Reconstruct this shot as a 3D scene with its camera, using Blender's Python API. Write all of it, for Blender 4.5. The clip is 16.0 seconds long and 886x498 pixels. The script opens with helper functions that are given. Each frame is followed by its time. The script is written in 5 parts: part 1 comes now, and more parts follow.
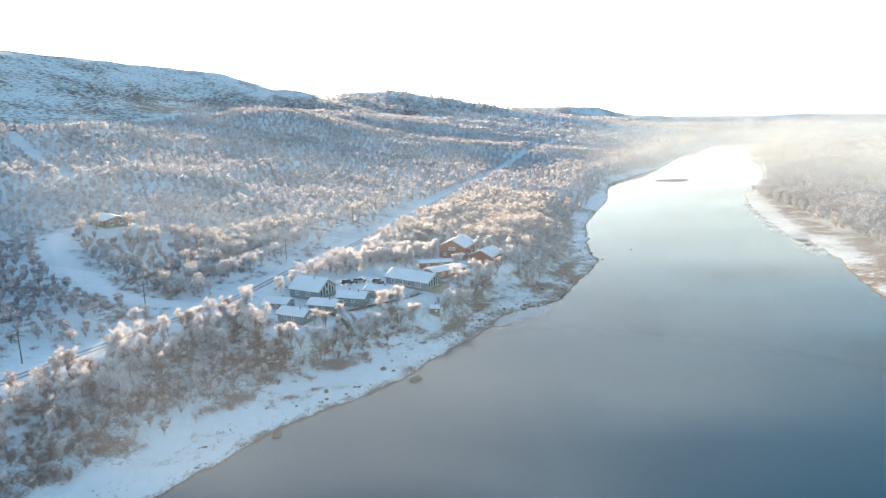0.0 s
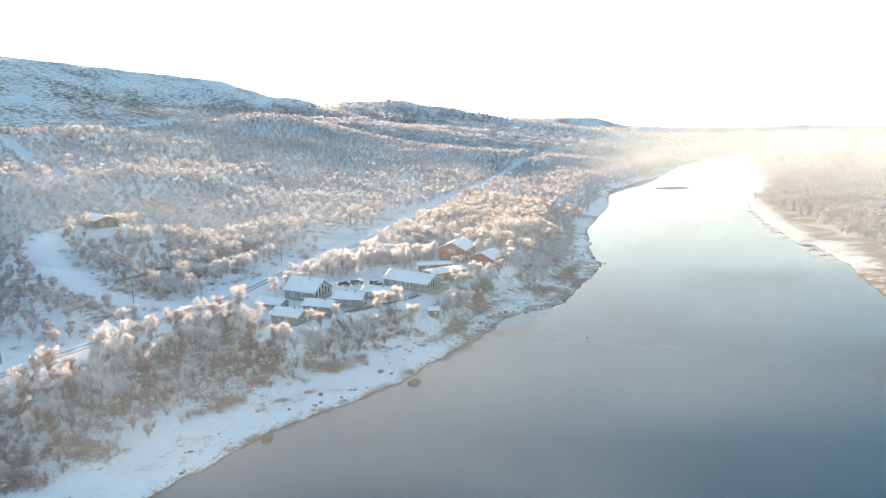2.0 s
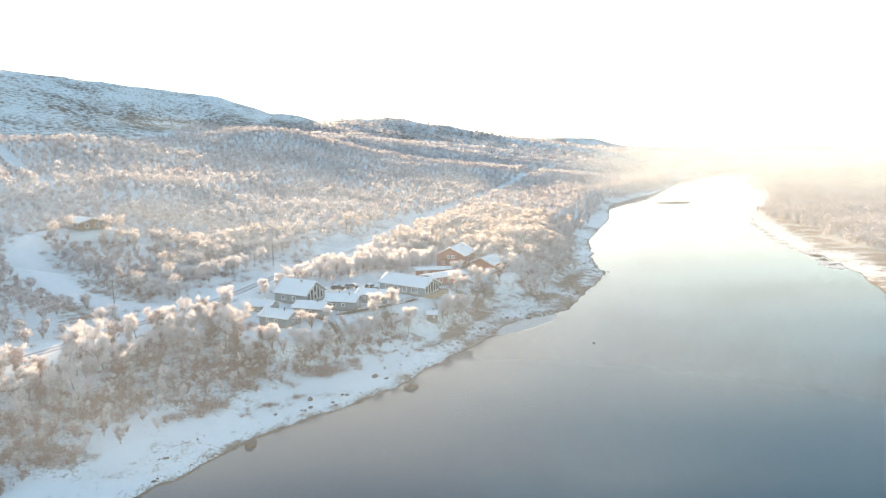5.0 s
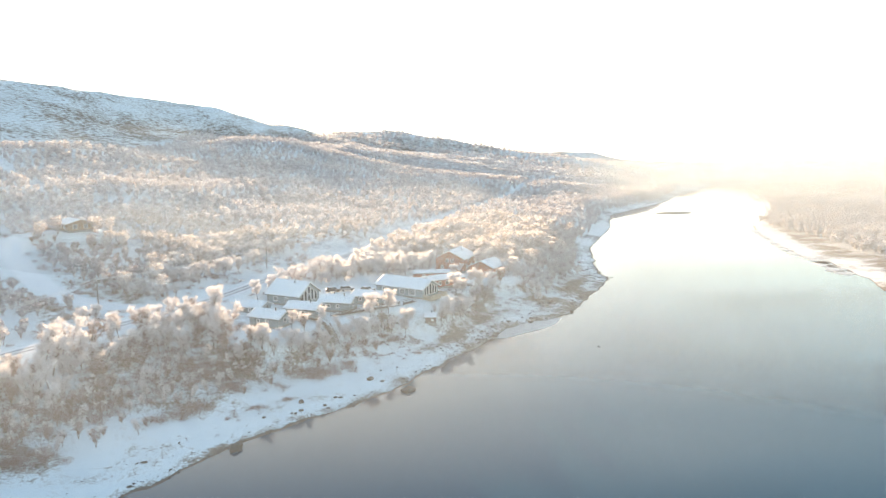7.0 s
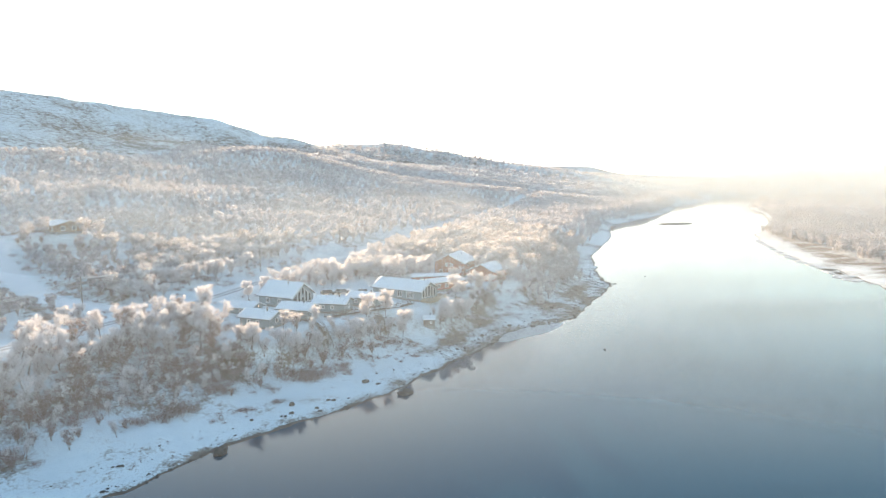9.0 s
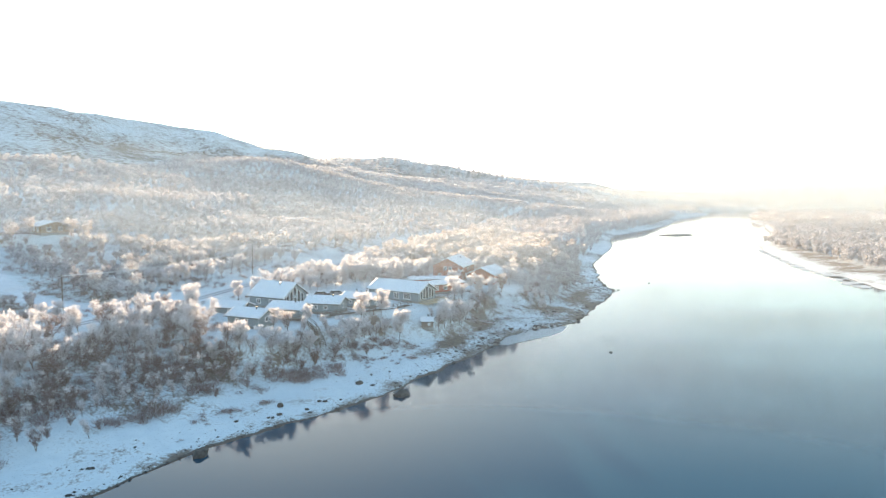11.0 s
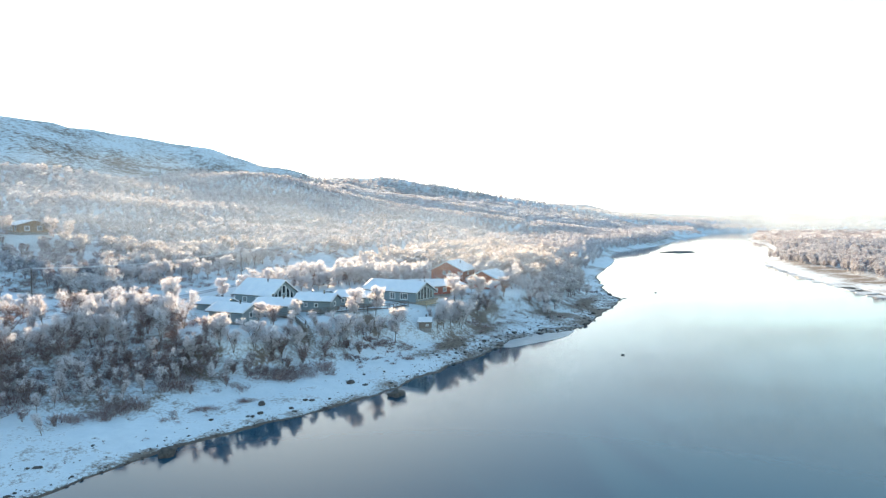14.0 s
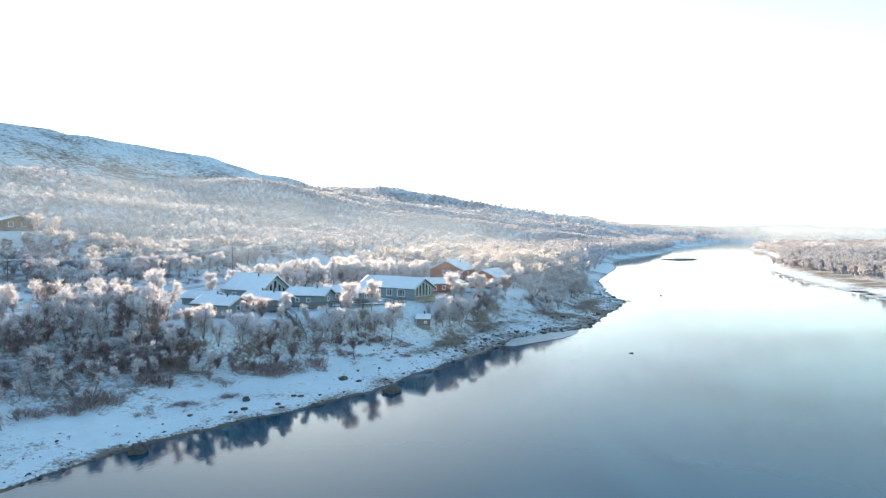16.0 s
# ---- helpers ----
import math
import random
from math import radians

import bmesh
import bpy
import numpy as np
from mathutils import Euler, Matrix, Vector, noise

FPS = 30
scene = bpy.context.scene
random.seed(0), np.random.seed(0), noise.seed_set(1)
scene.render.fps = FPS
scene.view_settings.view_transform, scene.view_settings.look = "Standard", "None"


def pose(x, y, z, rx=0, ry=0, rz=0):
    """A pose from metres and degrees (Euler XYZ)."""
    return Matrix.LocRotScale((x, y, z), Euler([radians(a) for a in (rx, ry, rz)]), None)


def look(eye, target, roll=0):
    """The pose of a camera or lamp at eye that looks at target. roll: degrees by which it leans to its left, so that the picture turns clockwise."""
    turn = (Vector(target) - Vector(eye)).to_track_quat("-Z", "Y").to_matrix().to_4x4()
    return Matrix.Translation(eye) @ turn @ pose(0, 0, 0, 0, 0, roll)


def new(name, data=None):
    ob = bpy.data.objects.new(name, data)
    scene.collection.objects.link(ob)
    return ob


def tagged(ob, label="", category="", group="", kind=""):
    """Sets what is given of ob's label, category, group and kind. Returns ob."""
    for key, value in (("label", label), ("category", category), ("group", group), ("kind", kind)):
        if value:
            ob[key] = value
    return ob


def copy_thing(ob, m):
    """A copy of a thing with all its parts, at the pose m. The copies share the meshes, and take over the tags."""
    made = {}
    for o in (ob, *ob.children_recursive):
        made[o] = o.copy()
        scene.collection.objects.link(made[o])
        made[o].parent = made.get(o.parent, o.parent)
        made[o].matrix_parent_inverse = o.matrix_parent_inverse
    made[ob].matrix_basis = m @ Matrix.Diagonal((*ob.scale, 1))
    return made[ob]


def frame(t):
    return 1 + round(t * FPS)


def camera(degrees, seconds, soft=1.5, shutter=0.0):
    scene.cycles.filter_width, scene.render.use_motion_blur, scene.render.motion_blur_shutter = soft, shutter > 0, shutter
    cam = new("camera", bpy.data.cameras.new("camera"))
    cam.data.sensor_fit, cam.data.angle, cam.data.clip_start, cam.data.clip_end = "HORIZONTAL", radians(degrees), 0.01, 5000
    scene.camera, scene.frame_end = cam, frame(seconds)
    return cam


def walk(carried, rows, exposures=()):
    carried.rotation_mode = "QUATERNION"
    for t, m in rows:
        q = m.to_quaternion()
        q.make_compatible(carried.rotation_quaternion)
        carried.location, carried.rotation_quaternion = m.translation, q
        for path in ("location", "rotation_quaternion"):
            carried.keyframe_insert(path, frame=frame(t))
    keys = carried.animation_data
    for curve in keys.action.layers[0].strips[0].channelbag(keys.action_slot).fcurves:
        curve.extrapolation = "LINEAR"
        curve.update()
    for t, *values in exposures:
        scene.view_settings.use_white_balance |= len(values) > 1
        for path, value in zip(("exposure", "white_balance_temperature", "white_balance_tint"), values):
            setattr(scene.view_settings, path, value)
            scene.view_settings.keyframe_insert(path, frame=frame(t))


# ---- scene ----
cam = camera(70.1, 16.0, soft=1.3)
PATH = [
    (0, (0.882, 0.195, 64.412), (0.908, 2.153, 64.006), -0.8),
    (0.5, (0.755, 1.609, 63.642), (0.782, 3.568, 63.242), -0.8),
    (1, (0.802, 2.953, 62.582), (0.829, 4.914, 62.189), -0.7),
    (1.5, (0.724, 4.147, 61.397), (0.752, 6.11, 61.014), -0.7),
    (2, (0.533, 5.631, 60.031), (0.564, 7.596, 59.658), -0.6),
    (2.5, (0.326, 7.041, 58.794), (0.36, 9.007, 58.431), -0.6),
    (3, (0.131, 8.435, 57.576), (0.168, 10.403, 57.224), -0.4),
    (3.5, (0.223, 9.74, 56.407), (0.259, 11.71, 56.065), -0.4),
    (4, (0.176, 10.885, 55.346), (0.214, 12.857, 55.014), -0.4),
    (6.5, (0.429, 17.947, 48.947), (0.469, 19.928, 48.672), -0.4),
    (7, (0.35, 19.4, 47.811), (0.393, 21.382, 47.547), -0.3),
    (7.5, (0.294, 20.713, 46.667), (0.338, 22.697, 46.415), -0.3),
    (8, (0.334, 22.132, 45.411), (0.379, 24.117, 45.171), -0.3),
    (8.5, (0.366, 23.632, 44.167), (0.413, 25.618, 43.939), -0.3),
    (9, (0.369, 25.163, 42.991), (0.416, 27.151, 42.774), -0.2),
    (11.5, (0.512, 32.967, 36.579), (0.564, 34.96, 36.425), -0.1),
    (12, (0.47, 34.53, 35.349), (0.523, 36.524, 35.207), -0.1),
    (12.5, (0.484, 36.122, 34.183), (0.539, 38.117, 34.052), -0.0),
    (13, (0.528, 37.677, 32.891), (0.582, 39.673, 32.774), -0.0),
    (13.5, (0.476, 39.36, 31.663), (0.532, 41.356, 31.557), 0.0),
    (14, (0.425, 40.994, 30.392), (0.483, 42.991, 30.299), 0.1),
    (14.5, (0.429, 42.617, 29.171), (0.488, 44.615, 29.089), 0.1),
    (15, (0.574, 44.191, 27.881), (0.632, 46.189, 27.813), 0.1),
    (15.5, (0.589, 45.888, 26.744), (0.648, 47.886, 26.688), 0.1),
    (16, (0.656, 47.749, 25.983), (0.716, 49.747, 25.926), 0.2),
]
walk(cam, [(t, look(eye, target, roll)) for t, eye, target, roll in PATH], [(0.0, 1.57, 6030, 3), (3.5, 1.82, 6720, 6), (7.0, 1.82, 6780, 6), (9.0, 1.64, 6280, 4), (12.5, 1.82, 6170, 2), (16.0, 1.67, 5800, 1)])

# ---- light: low winter sun just over the fell, clear cold sky ----
SUN_AZ, SUN_EL = -12.0, 8.4
world = bpy.data.worlds.new("winter_sky")
scene.world = world
world.use_nodes = True
wn = world.node_tree.nodes
sky = wn.new("ShaderNodeTexSky")
sky.sky_type = "NISHITA"
sky.sun_disc = False
sky.sun_elevation, sky.sun_rotation = radians(SUN_EL), radians(SUN_AZ)
sky.air_density, sky.dust_density, sky.ozone_density = 1.0, 0.4, 1.0
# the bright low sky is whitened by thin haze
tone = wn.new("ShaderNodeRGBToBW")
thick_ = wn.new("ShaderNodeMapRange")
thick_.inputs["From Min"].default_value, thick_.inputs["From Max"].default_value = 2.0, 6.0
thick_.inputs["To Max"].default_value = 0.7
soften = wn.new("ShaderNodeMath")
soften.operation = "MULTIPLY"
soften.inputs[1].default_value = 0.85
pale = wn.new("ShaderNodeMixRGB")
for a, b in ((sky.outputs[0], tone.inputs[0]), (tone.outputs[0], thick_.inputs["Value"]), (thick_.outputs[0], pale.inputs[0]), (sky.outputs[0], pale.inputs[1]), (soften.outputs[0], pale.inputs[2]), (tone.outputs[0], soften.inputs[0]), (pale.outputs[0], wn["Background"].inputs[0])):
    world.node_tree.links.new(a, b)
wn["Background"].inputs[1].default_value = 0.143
sun_dir = Vector((math.sin(radians(SUN_AZ)) * math.cos(radians(SUN_EL)), math.cos(radians(SUN_AZ)) * math.cos(radians(SUN_EL)), math.sin(radians(SUN_EL))))
sun = new("sun", bpy.data.lights.new("sun", "SUN"))
sun.data.energy, sun.data.angle, sun.data.color = 5.2, radians(0.8), (1.0, 0.69, 0.43)
sun.matrix_world = look(sun_dir * 500, (0, 0, 0))
scene.cycles.transparent_max_bounces = 32


# ---- materials ----
def material(name):
    m = bpy.data.materials.new(name)
    m.use_nodes = True
    nt = m.node_tree
    return m, nt, nt.nodes["Principled BSDF"], nt.nodes["Material Output"]


def add(nt, kind, **values):
    n = nt.nodes.new(kind)
    for key, value in values.items():
        n.inputs[key].default_value = value
    return n


def ramp(nt, source, stops):
    r = nt.nodes.new("ShaderNodeValToRGB")
    e = r.color_ramp.elements
    while len(e) < len(stops):
        e.new(0.5)
    for el, (p, c) in zip(e, stops):
        el.position, el.color = p, (*c, 1) if len(c) == 3 else c
    nt.links.new(source, r.inputs[0])
    return r.outputs[0]


def mix(nt, factor, a, b, kind="MIX"):
    m = nt.nodes.new("ShaderNodeMixRGB")
    m.blend_type = kind
    for socket, v in zip(m.inputs, (factor, a, b)):
        if isinstance(v, (int, float)):
            socket.default_value = v
        elif isinstance(v, tuple):
            socket.default_value = (*v, 1)
        else:
            nt.links.new(v, socket)
    return m.outputs[0]


def position(nt, scale=(1, 1, 1), source="Object"):
    tc = nt.nodes.new("ShaderNodeTexCoord")
    mp = nt.nodes.new("ShaderNodeMapping")
    mp.inputs["Scale"].default_value = scale
    nt.links.new(tc.outputs[source], mp.inputs[0])
    return mp.outputs[0]


def grain(nt, vector, scale, detail=4.0, rough=0.6):
    n = add(nt, "ShaderNodeTexNoise", Scale=scale, Detail=detail, Roughness=rough)
    nt.links.new(vector, n.inputs["Vector"])
    return n.outputs[0]


def bump(nt, height, strength, distance, bsdf):
    b = add(nt, "ShaderNodeBump", Strength=strength, Distance=distance)
    nt.links.new(height, b.inputs["Height"])
    nt.links.new(b.outputs[0], bsdf.inputs["Normal"])


def surface(name, a, b, scale=3.0, rough=0.7, relief=0.3, stretch=(1, 1, 1), metal=0.0, vary=0.0, depth=0.02):
    """A surface of two mixed tones with fine grain and relief."""
    m, nt, p, out = material(name)
    v = position(nt, stretch)
    n1, n2 = grain(nt, v, scale), grain(nt, v, scale * 7)
    c = ramp(nt, n1, [(0.35, a), (0.65, b)])
    c = mix(nt, 0.25, c, ramp(nt, n2, [(0.3, tuple(0.6 * k for k in a)), (0.7, b)]))
    if vary:
        oi = nt.nodes.new("ShaderNodeObjectInfo")
        c = mix(nt, vary, c, ramp(nt, oi.outputs["Random"], [(0, tuple(0.5 * k for k in a)), (1, b)]))
    nt.links.new(c, p.inputs["Base Color"])
    p.inputs["Roughness"].default_value = rough
    p.inputs["Metallic"].default_value = metal
    bump(nt, n2, relief, depth, p)
    return m


def ground_material():
    """Snow with heather and stones showing through where the attribute bare is high, wet dark stones along the water."""
    m, nt, p, out = material("snowy_ground")
    v = position(nt)
    big, mid, fine = grain(nt, v, 0.03), grain(nt, v, 0.35, 6, 0.65), grain(nt, v, 2.2, 6, 0.7)
    snow = ramp(nt, mid, [(0.3, (0.625, 0.69, 0.735)), (0.7, (0.76, 0.815, 0.85))])
    heath = ramp(nt, fine, [(0.3, (0.09, 0.065, 0.05)), (0.6, (0.22, 0.17, 0.13)), (0.8, (0.45, 0.42, 0.4))])
    at = nt.nodes.new("ShaderNodeAttribute")
    at.attribute_name = "bare"
    s = nt.nodes.new("ShaderNodeMath")
    s.operation = "MULTIPLY_ADD"
    nt.links.new(mid, s.inputs[0])
    s.inputs[1].default_value = 0.55
    nt.links.new(at.outputs["Fac"], s.inputs[2])
    s2 = nt.nodes.new("ShaderNodeMath")
    s2.operation = "MULTIPLY_ADD"
    nt.links.new(fine, s2.inputs[0])
    s2.inputs[1].default_value = 0.6
    nt.links.new(s.outputs[0], s2.inputs[2])
    rock = grain(nt, position(nt, (0.7, 1.1, 5.5)), 0.2, 8, 0.72)
    lg = nt.nodes.new("ShaderNodeAttribute")
    lg.attribute_name = "ledge"
    s3, s4 = nt.nodes.new("ShaderNodeMath"), nt.nodes.new("ShaderNodeMath")
    s3.operation, s4.operation = "MULTIPLY_ADD", "MULTIPLY_ADD"
    nt.links.new(rock, s3.inputs[0])
    s3.inputs[1].default_value, s3.inputs[2].default_value = 1.7, -0.82
    nt.links.new(s3.outputs[0], s4.inputs[0])
    nt.links.new(lg.outputs["Fac"], s4.inputs[1])
    nt.links.new(s2.outputs[0], s4.inputs[2])
    cover = ramp(nt, s4.outputs[0], [(0.72, (0, 0, 0)), (0.87, (1, 1, 1))])
    c = mix(nt, cover, snow, heath)
    geo = nt.nodes.new("ShaderNodeNewGeometry")
    sep = nt.nodes.new("ShaderNodeSeparateXYZ")
    nt.links.new(geo.outputs["Position"], sep.inputs[0])
    w = nt.nodes.new("ShaderNodeMath")
    w.operation = "MULTIPLY_ADD"
    nt.links.new(fine, w.inputs[0])
    w.inputs[1].default_value = -0.17
    nt.links.new(sep.outputs[2], w.inputs[2])
    wet = ramp(nt, w.outputs[0], [(0.0, (1, 1, 1)), (0.03, (0, 0, 0))])
    c = mix(nt, wet, c, (0.1, 0.075, 0.055))
    nt.links.new(c, p.inputs["Base Color"])
    p.inputs["Roughness"].default_value = 0.75
    bump(nt, s2.outputs[0], 0.6, 0.25, p)
    # rock ledges under the snow, strong on the open fell
    far = add(nt, "ShaderNodeBump", Strength=1.0)
    nt.links.new(rock, far.inputs["Height"])
    k = nt.nodes.new("ShaderNodeMath")
    k.operation = "MULTIPLY"
    k.inputs[1].default_value = 1.3
    nt.links.new(lg.outputs["Fac"], k.inputs[0])
    nt.links.new(k.outputs[0], far.inputs["Distance"])
    near = next(n for n in nt.nodes if n.bl_idname == "ShaderNodeBump" and n != far)
    nt.links.new(far.outputs[0], near.inputs["Normal"])
    return m


def water_material():
    m, nt, p, out = material("river_water")
    v = position(nt, (1, 0.5, 1))
    p.inputs["Base Color"].default_value = (0.016, 0.062, 0.1, 1)
    p.inputs["IOR"].default_value = 1.34
    r = ramp(nt, grain(nt, v, 0.012, 3), [(0.4, (0.035,) * 3), (0.65, (0.075,) * 3)])
    nt.links.new(r, p.inputs["Roughness"])
    h = mix(nt, 0.4, grain(nt, v, 0.5, 3), grain(nt, v, 2.5, 2))
    bump(nt, h, 0.13, 0.1, p)
    return m


def frost_material(name, stops, glow=0.55, lace=0.0):
    """Hoar frost on twigs: each twig or clump has its own tone, and light comes through."""
    m, nt, p, out = material(name)
    geo = nt.nodes.new("ShaderNodeNewGeometry")
    c = ramp(nt, geo.outputs["Random Per Island"], stops)
    oi = nt.nodes.new("ShaderNodeObjectInfo")
    c = mix(nt, 0.25, c, ramp(nt, oi.outputs["Random"], [(0, (0.75, 0.68, 0.64)), (1, (1, 1, 1))]), "MULTIPLY")
    v = position(nt)
    c = mix(nt, 0.5, c, ramp(nt, grain(nt, v, 0.05, 3), [(0.35, (0.8, 0.77, 0.76)), (0.6, (1, 1, 1))]), "MULTIPLY")
    d = nt.nodes.new("ShaderNodeBsdfDiffuse")
    t = nt.nodes.new("ShaderNodeBsdfTranslucent")
    nt.links.new(c, d.inputs[0])
    nt.links.new(c, t.inputs[0])
    s = nt.nodes.new("ShaderNodeMixShader")
    s.inputs[0].default_value = glow
    nt.links.new(d.outputs[0], s.inputs[1])
    nt.links.new(t.outputs[0], s.inputs[2])
    nt.links.new(s.outputs[0], out.inputs[0])
    if lace:
        # gaps between the twigs
        gaps = ramp(nt, grain(nt, v, 3.2, 3, 0.7), [(lace, (0, 0, 0)), (lace + 0.06, (1, 1, 1))])
        clear, net = nt.nodes.new("ShaderNodeBsdfTransparent"), nt.nodes.new("ShaderNodeMixShader")
        nt.links.new(gaps, net.inputs[0])
        nt.links.new(clear.outputs[0], net.inputs[1])
        nt.links.new(s.outputs[0], net.inputs[2])
        nt.links.new(net.outputs[0], out.inputs[0])
    return m


def glass_material():
    m, nt, p, out = material("window_glass")
    p.inputs["Base Color"].default_value = (0.75, 0.8, 0.82, 1)
    p.inputs["Roughness"].default_value = 0.03
    p.inputs["Transmission Weight"].default_value = 0.85
    return m


GROUND, WATER, GLASS = ground_material(), water_material(), glass_material()
FROST_NEAR = frost_material("frosted_twigs", [(0.0, (0.54, 0.49, 0.5)), (0.15, (0.76, 0.74, 0.76)), (0.35, (0.87, 0.855, 0.875)), (1.0, (0.95, 0.94, 0.95))], 0.7)
FROST_WOOD = frost_material("frosted_wood_crowns", [(0.0, (0.48, 0.43, 0.43)), (0.3, (0.64, 0.61, 0.61)), (1.0, (0.82, 0.805, 0.81))], 0.6, 0.47)
FROST_FAR = frost_material("frosted_crowns", [(0.0, (0.5, 0.48, 0.505)), (0.3, (0.67, 0.65, 0.675)), (1.0, (0.85, 0.84, 0.86))], 0.42, 0.44)
# darker mauve crowns: browner twigs, with the stand's shaded side painted into the colour
FROST_SHADED = frost_material("thin_shaded_crowns", [(0.0, (0.35, 0.325, 0.35)), (0.4, (0.51, 0.495, 0.53)), (1.0, (0.76, 0.755, 0.785))], 0.55, 0.46)
FROST_PALE = frost_material("pale_frosted_crowns", [(0.0, (0.45, 0.435, 0.465)), (0.35, (0.56, 0.555, 0.59)), (1.0, (0.68, 0.69, 0.73))], 0.55, 0.44)
SCRUB = frost_material("willow_twigs", [(0.0, (0.17, 0.115, 0.105)), (0.5, (0.34, 0.25, 0.235)), (0.8, (0.5, 0.425, 0.425)), (1.0, (0.74, 0.72, 0.74))], 0.45)
BARK = surface("birch_bark", (0.1, 0.075, 0.06), (0.42, 0.38, 0.35), 4, 0.9, 0.5)
STONE = surface("river_stone", (0.03, 0.026, 0.022), (0.11, 0.095, 0.085), 1.5, 0.8, 0.6)
GRAVEL = surface("frosty_gravel", (0.13, 0.11, 0.1), (0.27, 0.25, 0.24), 0.8, 0.85, 0.6)
SNOW = surface("roof_snow", (0.78, 0.82, 0.88), (0.88, 0.9, 0.93), 0.6, 0.7, 0.3, depth=0.05)
GREY = surface("grey_boards", (0.2, 0.25, 0.27), (0.29, 0.34, 0.36), 1.2, 0.7, 0.5, (1, 1, 12))
RED = surface("red_boards", (0.28, 0.085, 0.05), (0.39, 0.13, 0.08), 1.2, 0.7, 0.5, (12, 12, 1))
LOGS = surface("pine_logs", (0.24, 0.16, 0.095), (0.38, 0.27, 0.17), 1.2, 0.75, 0.6, (1, 1, 9))
WHITE = surface("white_paint", (0.72, 0.73, 0.74), (0.82, 0.83, 0.83), 2, 0.5, 0.1)
DARKWOOD = surface("weathered_planks", (0.09, 0.07, 0.06), (0.2, 0.16, 0.13), 3, 0.85, 0.5)
GREYPLANK = surface("silvered_planks", (0.15, 0.115, 0.095), (0.28, 0.235, 0.2), 2.5, 0.85, 0.5, (8, 8, 1))
PALEWOOD = surface("deck_boards", (0.42, 0.33, 0.22), (0.58, 0.48, 0.35), 3, 0.8, 0.4)
FELT = surface("roof_edge", (0.05, 0.055, 0.06), (0.1, 0.1, 0.1), 3, 0.8, 0.3)
STEEL = surface("sooty_steel", (0.04, 0.04, 0.045), (0.1, 0.1, 0.1), 4, 0.45, 0.2, metal=0.6)
PLINTH = surface("concrete_plinth", (0.2, 0.19, 0.18), (0.32, 0.31, 0.3), 2, 0.9, 0.4)
ASPHALT = surface("frosty_asphalt", (0.24, 0.25, 0.275), (0.52, 0.54, 0.57), 0.6, 0.8, 0.4)
PACKED = surface("packed_snow", (0.72, 0.76, 0.82), (0.86, 0.88, 0.91), 0.5, 0.7, 0.5, depth=0.05)
RUBBER = surface("tyre_rubber", (0.02, 0.02, 0.02), (0.05, 0.05, 0.05), 8, 0.9, 0.3)

# ---- the lie of the land ----
SHORE = np.array([(-230, -900), (-150, -150), (-95, 30), (-60, 82), (-47, 102), (-40, 112), (-34, 122), (-26, 131), (-15, 140), (-8, 149), (0, 161), (11, 177), (18.5, 190.5), (23, 199), (30, 206.5), (37, 209.5),
                  (45, 217), (61, 248), (72, 271), (77, 281), (75, 292), (81, 321), (94, 381), (104, 405), (136, 487), (170, 603), (215, 677), (296, 805), (430, 1080), (560, 1265), (640, 1500), (1000, 1800), (2500, 1990), (6000, 2300)], float)
FAR_SHORE = np.array([(60, -900), (100, -100), (140, 150), (161, 219), (170, 246), (181, 271), (187, 293), (195, 321), (193, 337), (198, 354), (212, 403), (235, 467), (260, 521), (272, 531), (351, 667), (415, 800), (454, 902), (504, 1015), (735, 1424), (1200, 1600), (2600, 1750), (6000, 1900)], float)
ROAD = np.array([(-300, -300, 10), (-125, 60, 10.6), (-91, 126, 10.9), (-81, 147, 11), (-59, 185, 11.9), (-48, 227, 12.3), (-38, 244, 12.5), (-21, 303, 13.2), (14, 430, 14.2), (62, 590, 15.0), (86, 684, 15.5), (112, 770, 18), (160, 900, 24), (215, 1020, 29), (280, 1150, 33)], float)
DRIVE = np.array([(-64, 176, 11.6), (-80, 180, 11.8), (-97, 187, 12.7), (-113, 199, 15.8), (-130, 217, 21), (-139, 231, 24), (-134, 240, 25.4), (-124, 245, 25.7)], float)


def to_line(x, y, line):
    """Distance to a line of points, the height along it, and the side (positive to its left)."""
    best = np.full(x.shape, 1e9)
    level, side = np.zeros(x.shape), np.ones(x.shape)
    for a, b in zip(line[:-1], line[1:]):
        e = b[:2] - a[:2]
        t = np.clip(((x - a[0]) * e[0] + (y - a[1]) * e[1]) / (e @ e), 0, 1)
        dx, dy = x - a[0] - t * e[0], y - a[1] - t * e[1]
        d = np.hypot(dx, dy)
        near = d < best
        best = np.where(near, d, best)
        side = np.where(near, np.sign(e[0] * dy - e[1] * dx), side)
        if line.shape[1] > 2:
            level = np.where(near, a[2] + t * (b[2] - a[2]), level)
    return best, level, side


def ease(a, b, x):
    t = np.clip((x - a) / (b - a), 0, 1)
    return t * t * (3 - 2 * t)


rng = np.random.default_rng(7)
LATTICE = rng.random((256, 256))


def waves(x, y, size):
    """Smooth value noise in -1..1, about size metres across."""
    u, v = np.asarray(x, float) / size, np.asarray(y, float) / size
    i, j = np.floor(u).astype(int), np.floor(v).astype(int)
    s, t = u - i, v - j
    s, t = s * s * (3 - 2 * s), t * t * (3 - 2 * t)
    g = lambda p, q: LATTICE[p % 256, q % 256]
    return 2 * ((g(i, j) * (1 - s) + g(i + 1, j) * s) * (1 - t) + (g(i, j + 1) * (1 - s) + g(i + 1, j + 1) * s) * t) - 1


